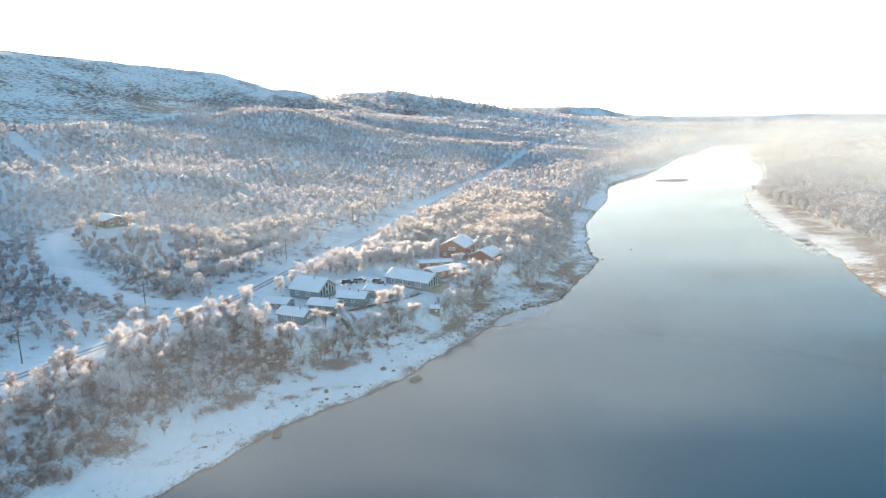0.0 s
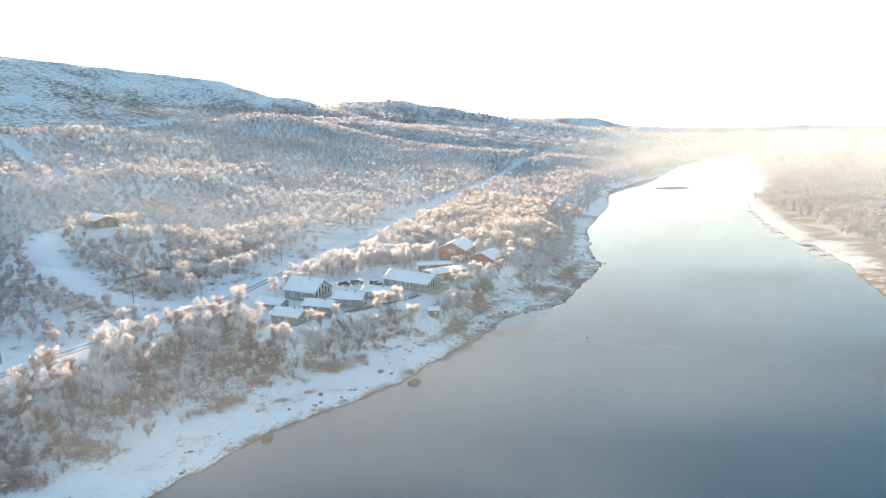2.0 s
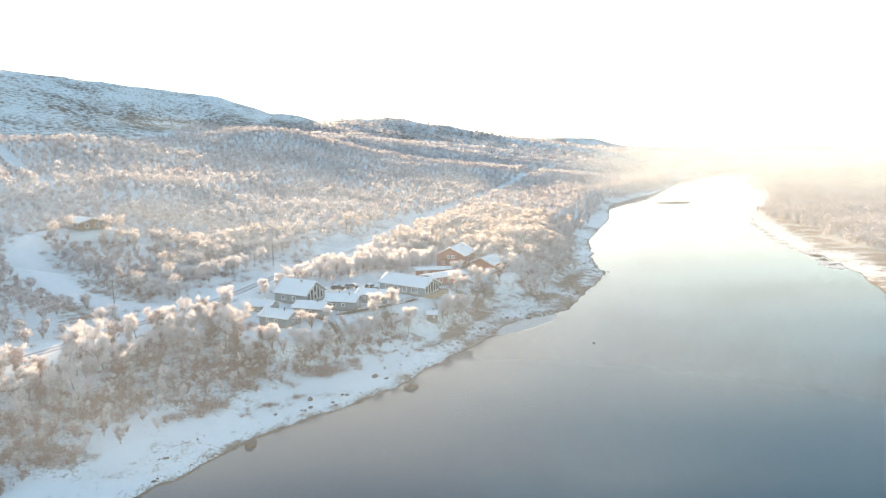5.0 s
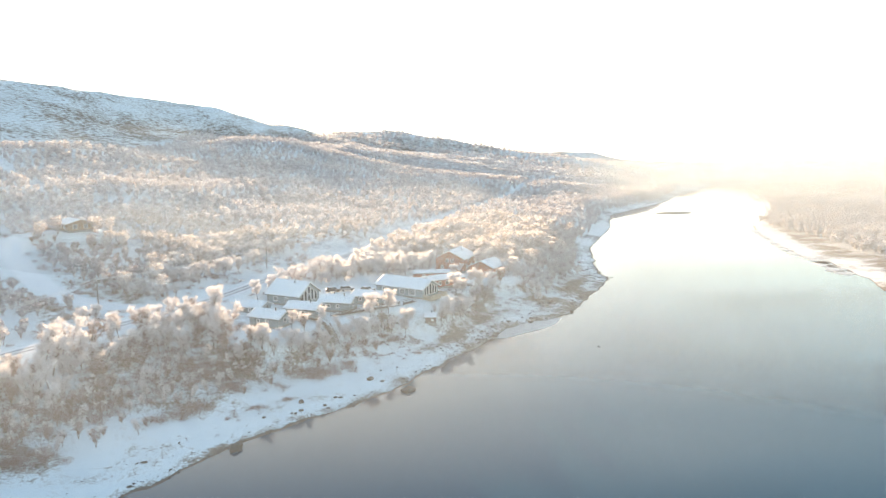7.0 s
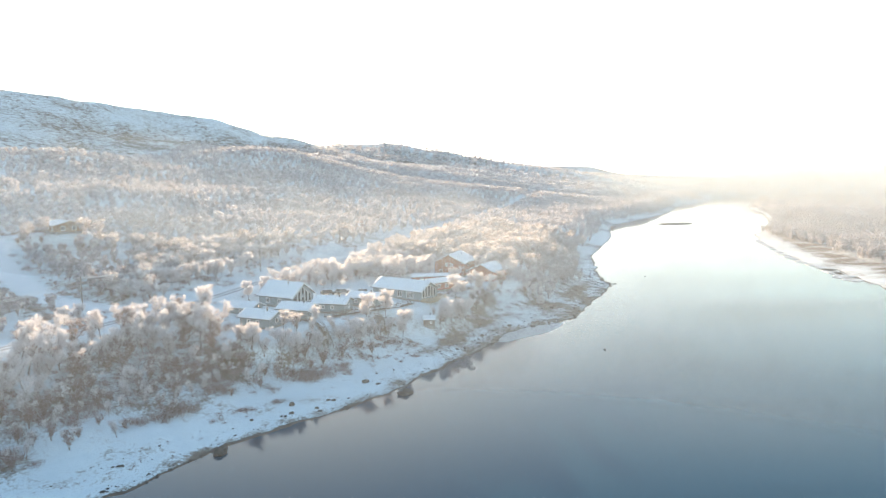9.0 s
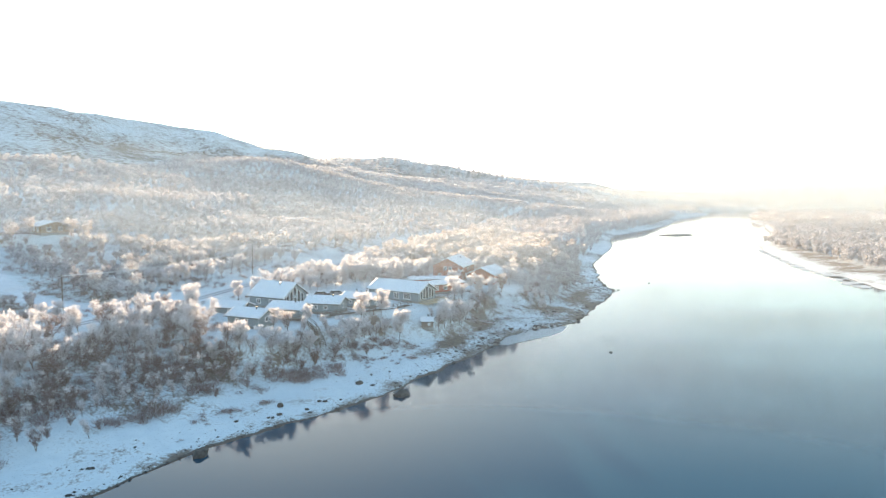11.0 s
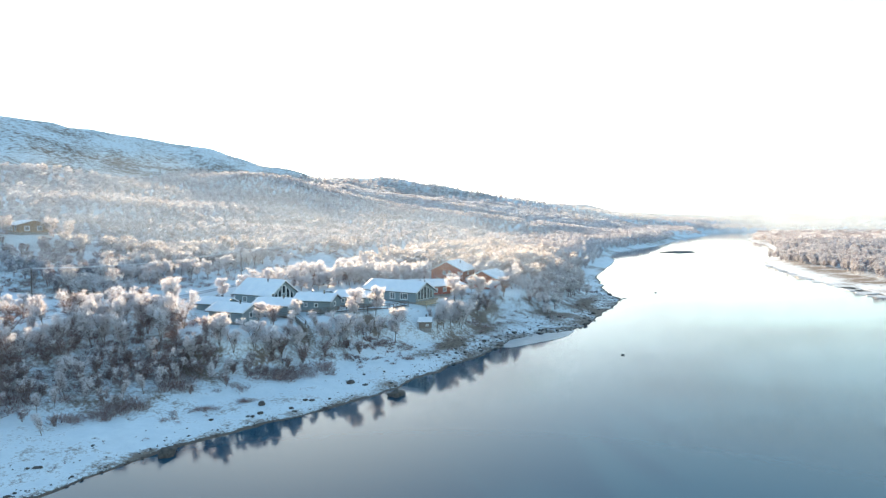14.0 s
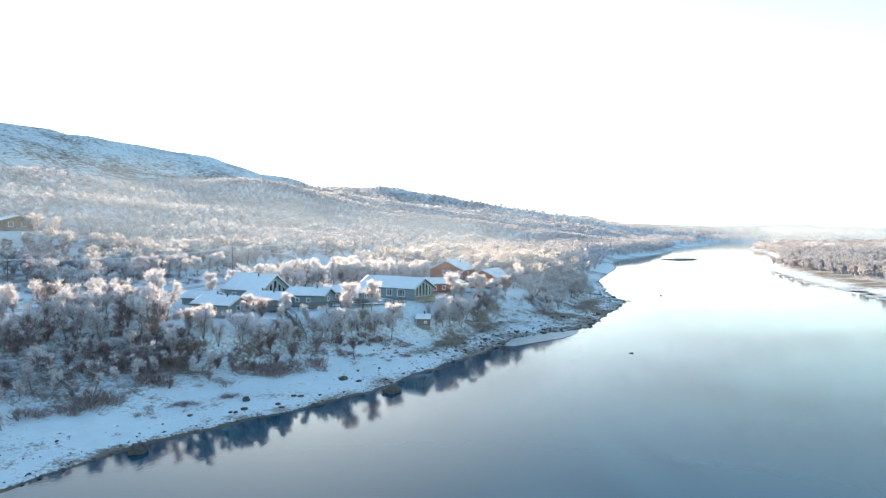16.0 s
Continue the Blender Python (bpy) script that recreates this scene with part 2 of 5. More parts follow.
def inland(x, y):
    """Metres from the near river bank, positive on its land; and from the far bank likewise."""
    d, _, s = to_line(x, y, SHORE)
    e, _, r = to_line(x, y, FAR_SHORE)
    return d * s, -e * r


PADS = [(-39, 194, 9.7, 12), (-38, 167, 9.6, 9), (-30, 178, 9.6, 8), (-23, 184, 9.6, 8), (-16, 193, 9.6, 8), (-6, 207, 9.2, 12), (-24, 207, 9.7, 12), (6, 224, 9.0, 10), (10, 254, 8.8, 12), (21, 244, 8.4, 10), (-125, 243, 25.6, 9), (-2, 236, 9.0, 9)]


def ground_z(x, y):
    x, y = np.asarray(x, float), np.asarray(y, float)
    d, e = inland(x, y)
    d = d + 0.9 * waves(x, y, 5) + 0.5 * waves(x + 70, y, 2.2) + 2.0 * waves(x, y + 31, 23) * ease(6, 30, d)
    rise = [60, 100, 150, 170, 230, 300, 340, 372, 410, 455, 500, 560, 620, 680, 900, 1200, 3000]
    lift = [11, 15, 22, 25, 34.5, 52, 64, 68.5, 67, 71, 84, 111, 134, 143, 146, 140, 140]
    steep = np.interp(d, [-30, -4, 0, 5, 13, 20, 29, 36] + rise, [-4, -1.2, 0, 0.6, 1.8, 4.6, 8.9, 9.6] + lift)
    gentle = np.interp(d, [-30, -4, 0, 5, 15, 25, 35, 45] + rise, [-4, -1.2, 0, 0.6, 1.9, 3.6, 7.0, 9.8] + lift)
    k = ease(150, 172, y)
    left = gentle * (1 - k) + steep * k
    # farther up the valley the slope climbs evenly to the fell's shoulder
    even = np.interp(d, [60, 100, 170, 300, 372, 455, 560, 620, 680, 900, 1200, 3000], [11, 15, 29, 61, 77, 93, 113, 127, 138, 146, 140, 140]) * (1 - 0.25 * ease(1550, 1850, y) * ease(520, 350, d))
    k = ease(900, 1250, y) * ease(60, 90, d)
    left = left * (1 - k) + even * k
    fell = ease(180, 420, d)
    left = left * (1 + fell * (np.interp(y, [600, 800, 960, 1050, 1150, 1320, 1500, 1700], [0.97, 0.98, 0.95, 0.89, 0.79, 0.72, 0.9, 0.87]) - 1))
    left = left * (1 - 0.6 * ease(1750, 2300, y) * ease(40, 430, x + 0.15 * (y - 1600)) * ease(100, 400, d)) + ease(2200, 3000, y) * 62 * np.exp(-np.maximum(np.abs(x - 620) - 160, 0) ** 2 / 170 ** 2 - ((y - 3300) / 420) ** 2)
    left = left - 45 * ease(-60, 160, x) * ease(1640, 1800, y) * ease(2700, 2400, y) * ease(380, 520, d) + 11 * np.exp(-((x + 105) ** 2 + (y - 1540) ** 2) / 110 ** 2)
    left = left + 3 * ease(-220, -420, x) * ease(430, 580, d)
    hill = ease(90, 420, d)
    left = left + hill * (9 * waves(x, y, 260) + 4 * waves(x + 40, y, 90) + 1.6 * waves(x, y + 9, 34)) + ease(300, 500, d) * (2.5 * waves(x, y, 48) + 1.2 * waves(x, y, 17))
    # spurs running down to the river, the first beyond the lodge's hillside, and low terraces
    along = y - 0.2 * x
    spurs = 8 * np.exp(-((along - 706) / 75) ** 2)
    spurs = spurs + 10 * waves(along, d * 0.1, 80) * ease(760, 850, along) + 3 * waves(along + 31, d * 0.2, 31) * ease(450, 700, along)
    wooded_side = ease(110 - 45 * ease(620, 760, along), 220 - 80 * ease(620, 760, along), d) * ease(470, 390, d - 0.2 * np.maximum(y - 600, 0))
    left = left + wooded_side * (spurs + 2.6 * waves(d + 0.12 * y, y * 0.12, 44) * ease(650, 500, y) + 1.2 * waves(d + 400, y * 0.2, 19))
    left = left + ease(2, 25, d) * (0.5 * waves(x, y, 14) + 0.25 * waves(x + 3, y, 5)) + ease(0, 3, d) * 0.12 * waves(x, y, 2.1)
    right = np.interp(e + 1.2 * waves(x, y, 7) + 4 * waves(x, y, 40) * ease(10, 40, e), [-30, -4, 0, 4, 20, 60, 300, 1200, 2200, 3500], [-4, -1, 0, 0.8, 1.6, 2.4, 4, 10, 34, 44])
    right = right + ease(1000, 2000, e) * 10 * waves(x, y, 700) + ease(2600, 3600, y) * (34 * np.exp(-((x - 2600) / 700) ** 2) + 14 * waves(x, y, 900)) + ease(5, 40, e) * 0.5 * waves(x, y, 19)
    z = np.where(d > -2, left, np.where(e > -2, right, -2.5))
    z = np.where((d <= 0) & (e <= 0), np.maximum(np.where(d > e, left, right), -3), z)
    for px, py, pz, pr in PADS:
        k = ease(pr * 1.7, pr * 0.8, np.hypot(x - px, y - py))
        z = z * (1 - k) + pz * k
    for line, half in ((ROAD, 3.6), (DRIVE, 3.6)):
        w, level, _ = to_line(x, y, line)
        k = ease(half * 3.5, half, w)
        z = z * (1 - k) + level * k
    return z


def gz(x, y):
    return float(ground_z(np.array([x]), np.array([y]))[0])


def spread(lo, hi, near_lo, near_hi, step, growth):
    """Grid lines at an even step between near_lo and near_hi, growing wider outside."""
    mid = list(np.arange(near_lo, near_hi, step))
    up, s = [mid[-1]], step
    while up[-1] < hi:
        s *= growth
        up.append(up[-1] + s)
    down, s = [mid[0]], step
    while down[-1] > lo:
        s *= growth
        down.append(down[-1] - s)
    return np.array(down[:0:-1] + mid + up[1:])


def grid_mesh(name, xs, ys, zf):
    X, Y = np.meshgrid(xs, ys)
    Z = zf(X.ravel(), Y.ravel())
    co = np.column_stack([X.ravel(), Y.ravel(), Z])
    n, m = len(xs), len(ys)
    i = (np.arange(m - 1)[:, None] * n + np.arange(n - 1)[None, :]).ravel()
    return raw_mesh(name, co, np.column_stack([i, i + 1, i + n + 1, i + n]))


def raw_mesh(name, co, faces, smooth=True):
    me = bpy.data.meshes.new(name)
    k = faces.shape[1]
    me.vertices.add(len(co))
    me.vertices.foreach_set("co", np.ascontiguousarray(co, dtype=np.float32).ravel())
    me.loops.add(faces.size)
    me.loops.foreach_set("vertex_index", np.ascontiguousarray(faces, dtype=np.int32).ravel())
    me.polygons.add(len(faces))
    me.polygons.foreach_set("loop_start", np.arange(0, faces.size, k, dtype=np.int32))
    me.polygons.foreach_set("use_smooth", np.full(len(faces), smooth))
    me.update(calc_edges=True)
    return me


xs = spread(-4200, 4400, -150, 100, 1.8, 1.045)
ys = spread(-1200, 4600, 86, 300, 1.8, 1.032)
ground_me = grid_mesh("ground", xs, ys, ground_z)
gx, gy = [a.ravel() for a in np.meshgrid(xs, ys)]
gd, ge = inland(gx, gy)
road_w = np.minimum(to_line(gx, gy, ROAD)[0] - 2, to_line(gx, gy, DRIVE)[0])
bare = 0.10 + 0.10 * waves(gx, gy, 30) + 0.10 * waves(gx, gy, 8)
bare = bare + (0.05 + 0.05 * waves(gx, gy, 70) + 0.07 * ease(560, 500, gd)) * ease(400, 470, gd) + 0.04 * ease(14, 22, gd) * ease(60, 34, gd) * ease(190, 150, gy) + 0.06 * ease(56, 64, gd) * ease(130, 90, gd) * ease(215, 175, gy) + (0.27 + 0.1 * waves(gx, gy, 3.5)) * ease(31, 24, gd) * ease(155, 185, gy) * ease(290, 235, gy) * (0.7 + 0.5 * waves(gx, gy, 13)) + 0.1 * ease(5, 1.5, gd) * (0.6 + 0.6 * waves(gx, gy, 6))
bare = bare + (0.05 + 0.11 * ease(150, 180, gy)) * ease(6, 9, gd) * ease(13, 9, gd) * (0.5 + 0.5 * waves(gx, gy, 11)) - 0.25 * ease(5, 3, road_w) - 0.09 * ease(17, 13, gd) * ease(1.5, 4, gd) * ease(185, 165, gy)
bare = np.where(ge > 0, 0.5 * bare + 0.05 + 0.06 * ease(6, 18, ge) + (0.1 + 0.1 * waves(gx, gy, 5)) * ease(9, 14, ge) * ease(32, 24, ge), bare)
for px, py, pz, pr in PADS:
    bare = bare - 0.2 * ease(pr * 1.4, pr, np.hypot(gx - px, gy - py))
for key, value in (("bare", bare), ("ledge", 0.08 + 0.92 * ease(400, 470, gd))):
    at = ground_me.attributes.new(key, "FLOAT", "POINT")
    at.data.foreach_set("value", value.astype(np.float32))
ground_me.materials.append(GROUND)
ground = tagged(new("ground", ground_me), "snow-covered river valley and fell with heather showing through", "ground", kind="structure")

water_me = grid_mesh("water", np.linspace(-1500, 4800, 8), np.linspace(-1300, 3200, 8), lambda x, y: 0 * x)
water_me.materials.append(WATER)
tagged(new("water", water_me), "calm open river with a mirror-like surface", "river", kind="structure")


def ribbon(name, line, half, lift, mat, label, category, u0=-1.0, u1=1.0):
    """A road surface laid along a line."""
    pts, acc = [], 0
    for a, b in zip(line[:-1], line[1:]):
        n = max(2, int(np.hypot(*(b - a)[:2]) / 3))
        pts += [a + (b - a) * t for t in np.linspace(0, 1, n, endpoint=False)]
    pts = np.array(pts + [line[-1]])
    for _ in range(12):
        pts[1:-1] = 0.25 * pts[:-2] + 0.5 * pts[1:-1] + 0.25 * pts[2:]
    t = np.gradient(pts[:, :2], axis=0)
    t /= np.linalg.norm(t, axis=1)[:, None]
    nrm = np.column_stack([-t[:, 1], t[:, 0]])
    rows = []
    us = np.linspace(u0, u1, 5)
    for u in us:
        p = pts[:, :2] + nrm * u * half
        rows.append(np.column_stack([p, ground_z(p[:, 0], p[:, 1]) + lift]))
    co = np.concatenate(rows)
    n = len(pts)
    i = (np.arange(len(us) - 1)[:, None] * n + np.arange(n - 1)[None, :]).ravel()
    me = raw_mesh(name, co, np.column_stack([i + 1, i, i + n, i + n + 1])[:, ::-1])
    me.materials.append(mat)
    return tagged(new(name, me), label, category, kind="structure")


ribbon("road", ROAD[1:], 3.2, 0.08, PACKED, "snow-packed country road along the river", "road")
for name, a, b in (("wheel_track", -0.5, -0.12), ("wheel_track", 0.12, 0.5)):
    ribbon(name, ROAD[1:], 3.2, 0.12, ASPHALT, "frosty bare asphalt wheel track on the road", "road", a, b)
ribbon("driveway", DRIVE, 3.3, 0.08, PACKED, "snow-packed driveway winding up to the log cabin", "road")


# ---- helpers for things ----
def part(name, bm, mat, parent=None, label=""):
    me = bpy.data.meshes.new(name)
    bm.to_mesh(me)
    bm.free()
    me.materials.append(mat)
    ob = new(name, me)
    ob.parent = parent
    if label:
        ob["label"] = label
    return ob


def box(bm, x0, y0, z0, x1, y1, z1, m=None):
    r = bmesh.ops.create_cube(bm, size=1)
    t = Matrix.Translation(((x0 + x1) / 2, (y0 + y1) / 2, (z0 + z1) / 2)) @ Matrix.Diagonal((abs(x1 - x0), abs(y1 - y0), abs(z1 - z0), 1))
    bmesh.ops.transform(bm, matrix=(m @ t) if m else t, verts=r["verts"])
    return r["verts"]


def solid(bm, base, offset):
    """A prism: the polygon base (3D points) pushed along offset."""
    o = Vector(offset)
    a = [bm.verts.new(p) for p in base]
    b = [bm.verts.new(Vector(p) + o) for p in base]
    bm.faces.new(a[::-1])
    bm.faces.new(b)
    for i in range(len(a)):
        j = (i + 1) % len(a)
        bm.faces.new((a[i], a[j], b[j], b[i]))
    bmesh.ops.recalc_face_normals(bm, faces=bm.faces)


def rod(bm, a, b, r0, r1=None, sides=6):
    a, b = Vector(a), Vector(b)
    r1 = r0 if r1 is None else r1
    res = bmesh.ops.create_cone(bm, cap_ends=True, segments=sides, radius1=r0, radius2=r1, depth=(b - a).length)
    m = Matrix.Translation((a + b) / 2) @ (b - a).to_track_quat("Z", "Y").to_matrix().to_4x4()
    bmesh.ops.transform(bm, matrix=m, verts=res["verts"])


def empty(name, m, label, category, group=""):
    ob = new(name)
    ob.empty_display_size = 0.5
    ob.matrix_world = m
    return tagged(ob, label, category, group)


def wall_cells(bm, u0, u1, z0, z1, holes, place, thick):
    """A wall of thickness thick with openings cut through; place(u, w, z) gives the point."""
    us = sorted({u0, u1, *[h[0] for h in holes], *[h[2] for h in holes]})
    zs = sorted({z0, z1, *[h[1] for h in holes], *[h[3] for h in holes]})
    for a, b in zip(us[:-1], us[1:]):
        for c, d in zip(zs[:-1], zs[1:]):
            if any(h[0] <= (a + b) / 2 <= h[2] and h[1] <= (c + d) / 2 <= h[3] for h in holes):
                continue
            solid(bm, [place(a, 0, c), place(b, 0, c), place(b, 0, d), place(a, 0, d)], Vector(place(a, thick, c)) - Vector(place(a, 0, c)))


def framed(parent, place, u0, z0, u1, z1, frame_mat=WHITE, bars=(1, 1), width=0.17, name="window"):
    """A window or glazed door set in an opening: frame with mullions, and a pane under it."""
    bm = bmesh.new()
    proud = -0.04

    def bar(a, c, b, d):
        solid(bm, [place(a, proud, c), place(b, proud, c), place(b, proud, d), place(a, proud, d)], Vector(place(a, 0.1, c)) - Vector(place(a, proud, c)))
    bar(u0 - width / 2, z0 - width / 2, u1 + width / 2, z0 + width / 2)
    bar(u0 - width / 2, z1 - width / 2, u1 + width / 2, z1 + width / 2)
    bar(u0 - width / 2, z0 + width / 2, u0 + width / 2, z1 - width / 2)
    bar(u1 - width / 2, z0 + width / 2, u1 + width / 2, z1 - width / 2)
    for i in range(1, bars[0]):
        u = u0 + (u1 - u0) * i / bars[0]
        bar(u - 0.03, z0 + width / 2, u + 0.03, z1 - width / 2)
    for i in range(1, bars[1]):
        z = z0 + (z1 - z0) * i / bars[1]
        bar(u0 + width / 2, z - 0.03, u1 - width / 2, z + 0.03)
    w = part(name, bm, frame_mat, parent, "white-painted window frame")
    bm = bmesh.new()
    solid(bm, [place(u0, 0.04, z0), place(u1, 0.04, z0), place(u1, 0.04, z1), place(u0, 0.04, z1)], Vector(place(u0, 0.05, z0)) - Vector(place(u0, 0.04, z0)))
    pane = part("pane", bm, GLASS, w, "clear window pane")
    pane.visible_shadow = True
    return w


def gable_house(name, label, category, x, y, z, yaw, length, width, eave, ridge, mat, windows=(), over=0.6, pipes=(), gable_glass=(), doors=(), group="", snow=0.22, plinth=0.4, trim=WHITE):
    """A house with its ridge along local x. windows: (side, u, sill, w, h, bars); sides: s and n are the long walls at -y and +y, e and w the gables at +x and -x."""
    h = empty(name, pose(x, y, z, 0, 0, yaw), label, category, group)
    L, W, T = length / 2, width / 2, 0.2
    places = {
        "s": lambda u, d, q: (u, -W + d, q),
        "n": lambda u, d, q: (-u, W - d, q),
        "e": lambda u, d, q: (L - d, u, q),
        "w": lambda u, d, q: (-L + d, -u, q),
    }
    spans = {"s": L, "n": L, "e": W - T, "w": W - T}
    for side in "snew":
        holes = [(u - w / 2, s, u + w / 2, s + hh) for sd, u, s, w, hh, *_ in windows if sd == side]
        holes += [(u - w / 2, plinth, u + w / 2, plinth + hh) for sd, u, w, hh in doors if sd == side]
        bm = bmesh.new()
        P, U = places[side], spans[side]
        wall_cells(bm, -U, U, plinth, eave, holes, P, T)
        if side in "ew":
            slope = (ridge - eave) / W
            solid(bm, [P(-W, 0, eave), P(W, 0, eave), P(0, 0, ridge - 0.02)], Vector(P(0, T, 0)) - Vector(P(0, 0, 0)))
        bmesh.ops.remove_doubles(bm, verts=bm.verts, dist=0.001)
        part("wall", bm, mat, h)
    bm = bmesh.new()
    box(bm, -L + 0.05, -W + 0.05, -0.8, L - 0.05, W - 0.05, plinth)
    part("plinth", bm, PLINTH, h, "concrete plinth")
    for sd, u, s, w, hh, *rest in windows:
        framed(h, places[sd], u - w / 2, s, u + w / 2, s + hh, bars=rest[0] if rest else (1, 1))
    for sd, u, w, hh in doors:
        P = places[sd]
        bm = bmesh.new()
        solid(bm, [P(u - w / 2, 0.05, plinth), P(u + w / 2, 0.05, plinth), P(u + w / 2, 0.05, plinth + hh), P(u - w / 2, 0.05, plinth + hh)], Vector(P(0, 0.1, 0)) - Vector(P(0, 0.05, 0)))
        d = part("door", bm, DARKWOOD, h, "dark wooden door")
        bm = bmesh.new()
        rod(bm, P(u + w / 2 - 0.1, -0.02, plinth + 1), P(u + w / 2 - 0.22, -0.02, plinth + 1), 0.02)
        part("handle", bm, STEEL, d)
    slope = (ridge - eave) / W
    lx, ly = L + over, W + over
    ze = eave - slope * over
    for s in (-1, 1):
        bm = bmesh.new()
        solid(bm, [(-lx, s * ly, ze), (-lx, 0, ridge), (-lx, 0, ridge + 0.16), (-lx, s * ly, ze + 0.16)], (2 * lx, 0, 0))
        roof = part("roof", bm, FELT, h, "dark roof edge under the snow")
        # snow lies on the slope, thinner and rounded towards its edges
        bm = bmesh.new()
        nu, nv = 14, 6
        rows = []
        for i in range(nu + 1):
            u = i / nu
            row = []
            for j in range(nv + 1):
                v = j / nv
                edge = min(1, 5 * min(u, 1 - u) + 0.35) * min(1, 5 * min(v + 0.2, 1 - v) + 0.35)
                n = 0.75 + 0.25 * noise.noise((u * 5 + x, v * 3 + s * 4, y))
                q = 0.16 + snow * edge * n
                row.append(bm.verts.new(((2 * u - 1) * (lx + 0.03), s * v * (ly + 0.04), ridge + 0.006 + (ze - ridge) * v + q)))
            rows.append(row)
        for i in range(nu):
            for j in range(nv):
                f = (rows[i][j], rows[i + 1][j], rows[i + 1][j + 1], rows[i][j + 1])
                bm.faces.new(f if s < 0 else f[::-1])
        rim = [r[-1] for r in rows]
        low = [bm.verts.new(v.co - Vector((0, 0.02 * s, v.co.z - (ze + 0.164)))) for v in rim]
        for i in range(nu):
            bm.faces.new((rim[i], rim[i + 1], low[i + 1], low[i]))
        for row in (rows[0], rows[-1]):
            base = [bm.verts.new((v.co.x, v.co.y, ridge + (ze - ridge) * k / nv + 0.164)) for k, v in enumerate(row)]
            for k in range(nv):
                bm.faces.new((row[k], row[k + 1], base[k + 1], base[k]))
        bmesh.ops.recalc_face_normals(bm, faces=bm.faces)
        for f in bm.faces:
            f.smooth = True
        part("roof_snow", bm, SNOW, roof, "even layer of snow on the roof")
        for e in (-1, 1):
            bm = bmesh.new()
            solid(bm, [(e * lx, s * ly, ze - 0.06), (e * lx, 0, ridge - 0.06), (e * lx, 0, ridge + 0.14), (e * lx, s * ly, ze + 0.14)], (e * 0.04, 0, 0))
            part("bargeboard", bm, trim, h)
    for u, v, hh in pipes:
        bm = bmesh.new()
        zz = ridge - abs(v) * slope
        rod(bm, (u, v, zz - 0.2), (u, v, zz + hh), 0.16, 0.16, 8)
        pipe = part("chimney", bm, STEEL, h, "dark steel flue pipe")
        bm = bmesh.new()
        rod(bm, (u, v, zz + hh + 0.05), (u, v, zz + hh + 0.22), 0.26, 0.05, 8)
        part("cowl", bm, STEEL, pipe)
    for sd, u0, u1, z0, zl, zr in gable_glass:
        # panes whose tops follow the roof's slope
        P = places[sd]
        bm = bmesh.new()
        outer = [(u0, z0), (u1, z0), (u1, zr), (u0, zl)]
        cu, cz = (u0 + u1) / 2, (z0 + (zl + zr) / 2) / 2
        inner = [(u + 0.11 * (1 if u < cu else -1), q + (0.11 if q < cz else -0.13)) for u, q in outer]
        for i in range(4):
            j = (i + 1) % 4
            quad = [outer[i], outer[j], inner[j], inner[i]]
            solid(bm, [P(u, -0.08, q) for u, q in quad], Vector(P(0, -0.004, 0)) - Vector(P(0, -0.08, 0)))
        w = part("window", bm, trim, h, "white frame of a tall gable window")
        bm = bmesh.new()
        solid(bm, [P(u, -0.03, q) for u, q in inner], Vector(P(0, -0.006, 0)) - Vector(P(0, -0.03, 0)))
        part("pane", bm, GLASS_DARK, w, "dark gable pane")
    return h


GLASS_DARK = surface("dark_glass", (0.02, 0.025, 0.03), (0.04, 0.05, 0.06), 0.5, 0.05, 0.0)


def yaw_of(a, b):
    return math.degrees(math.atan2(b[1] - a[1], b[0] - a[0]))


# ---- the lodge and its cabins ----
CABIN = dict(windows=[("s", -1.6, 1.15, 0.8, 0.8), ("s", 0.9, 1.15, 0.8, 0.8), ("n", -1.5, 1.15, 0.9, 0.9), ("e", 0.0, 1.15, 1.0, 1.0)], pipes=[(-1.4, 0.6, 0.9), (1.9, -0.5, 0.9)], doors=[("n", 1.2, 0.9, 2.0)])
cab = "small grey-blue boarded cabin with a snowy low-pitched roof"
gable_house("cabin", cab, "cabin", -38.0, 169.2, 9.7, -24, 8.2, 5.6, 2.5, 3.7, GREY, group="river cabins", **CABIN)
gable_house("cabin", cab, "cabin", -31.5, 178.0, 9.7, -18, 8.0, 5.4, 2.5, 3.6, GREY, group="river cabins", **CABIN)
gable_house("cabin", cab, "cabin", -24.0, 185.0, 9.7, -14, 8.4, 5.8, 2.6, 3.8, GREY, group="river cabins", **CABIN)
gable_house("cabin", cab, "cabin", -16.5, 193.0, 9.6, -20, 8.2, 5.4, 2.5, 3.5, GREY, group="river cabins", **CABIN)
gable_house("shed", "low grey boarded shed with a snowy roof beside the gabled house", "shed", -45.5, 181.5, 9.7, -20, 7.0, 5.0, 2.3, 3.3, GREY, pipes=[(1.0, 0.4, 0.6)], windows=[("s", 0.5, 1.1, 0.7, 0.7)])
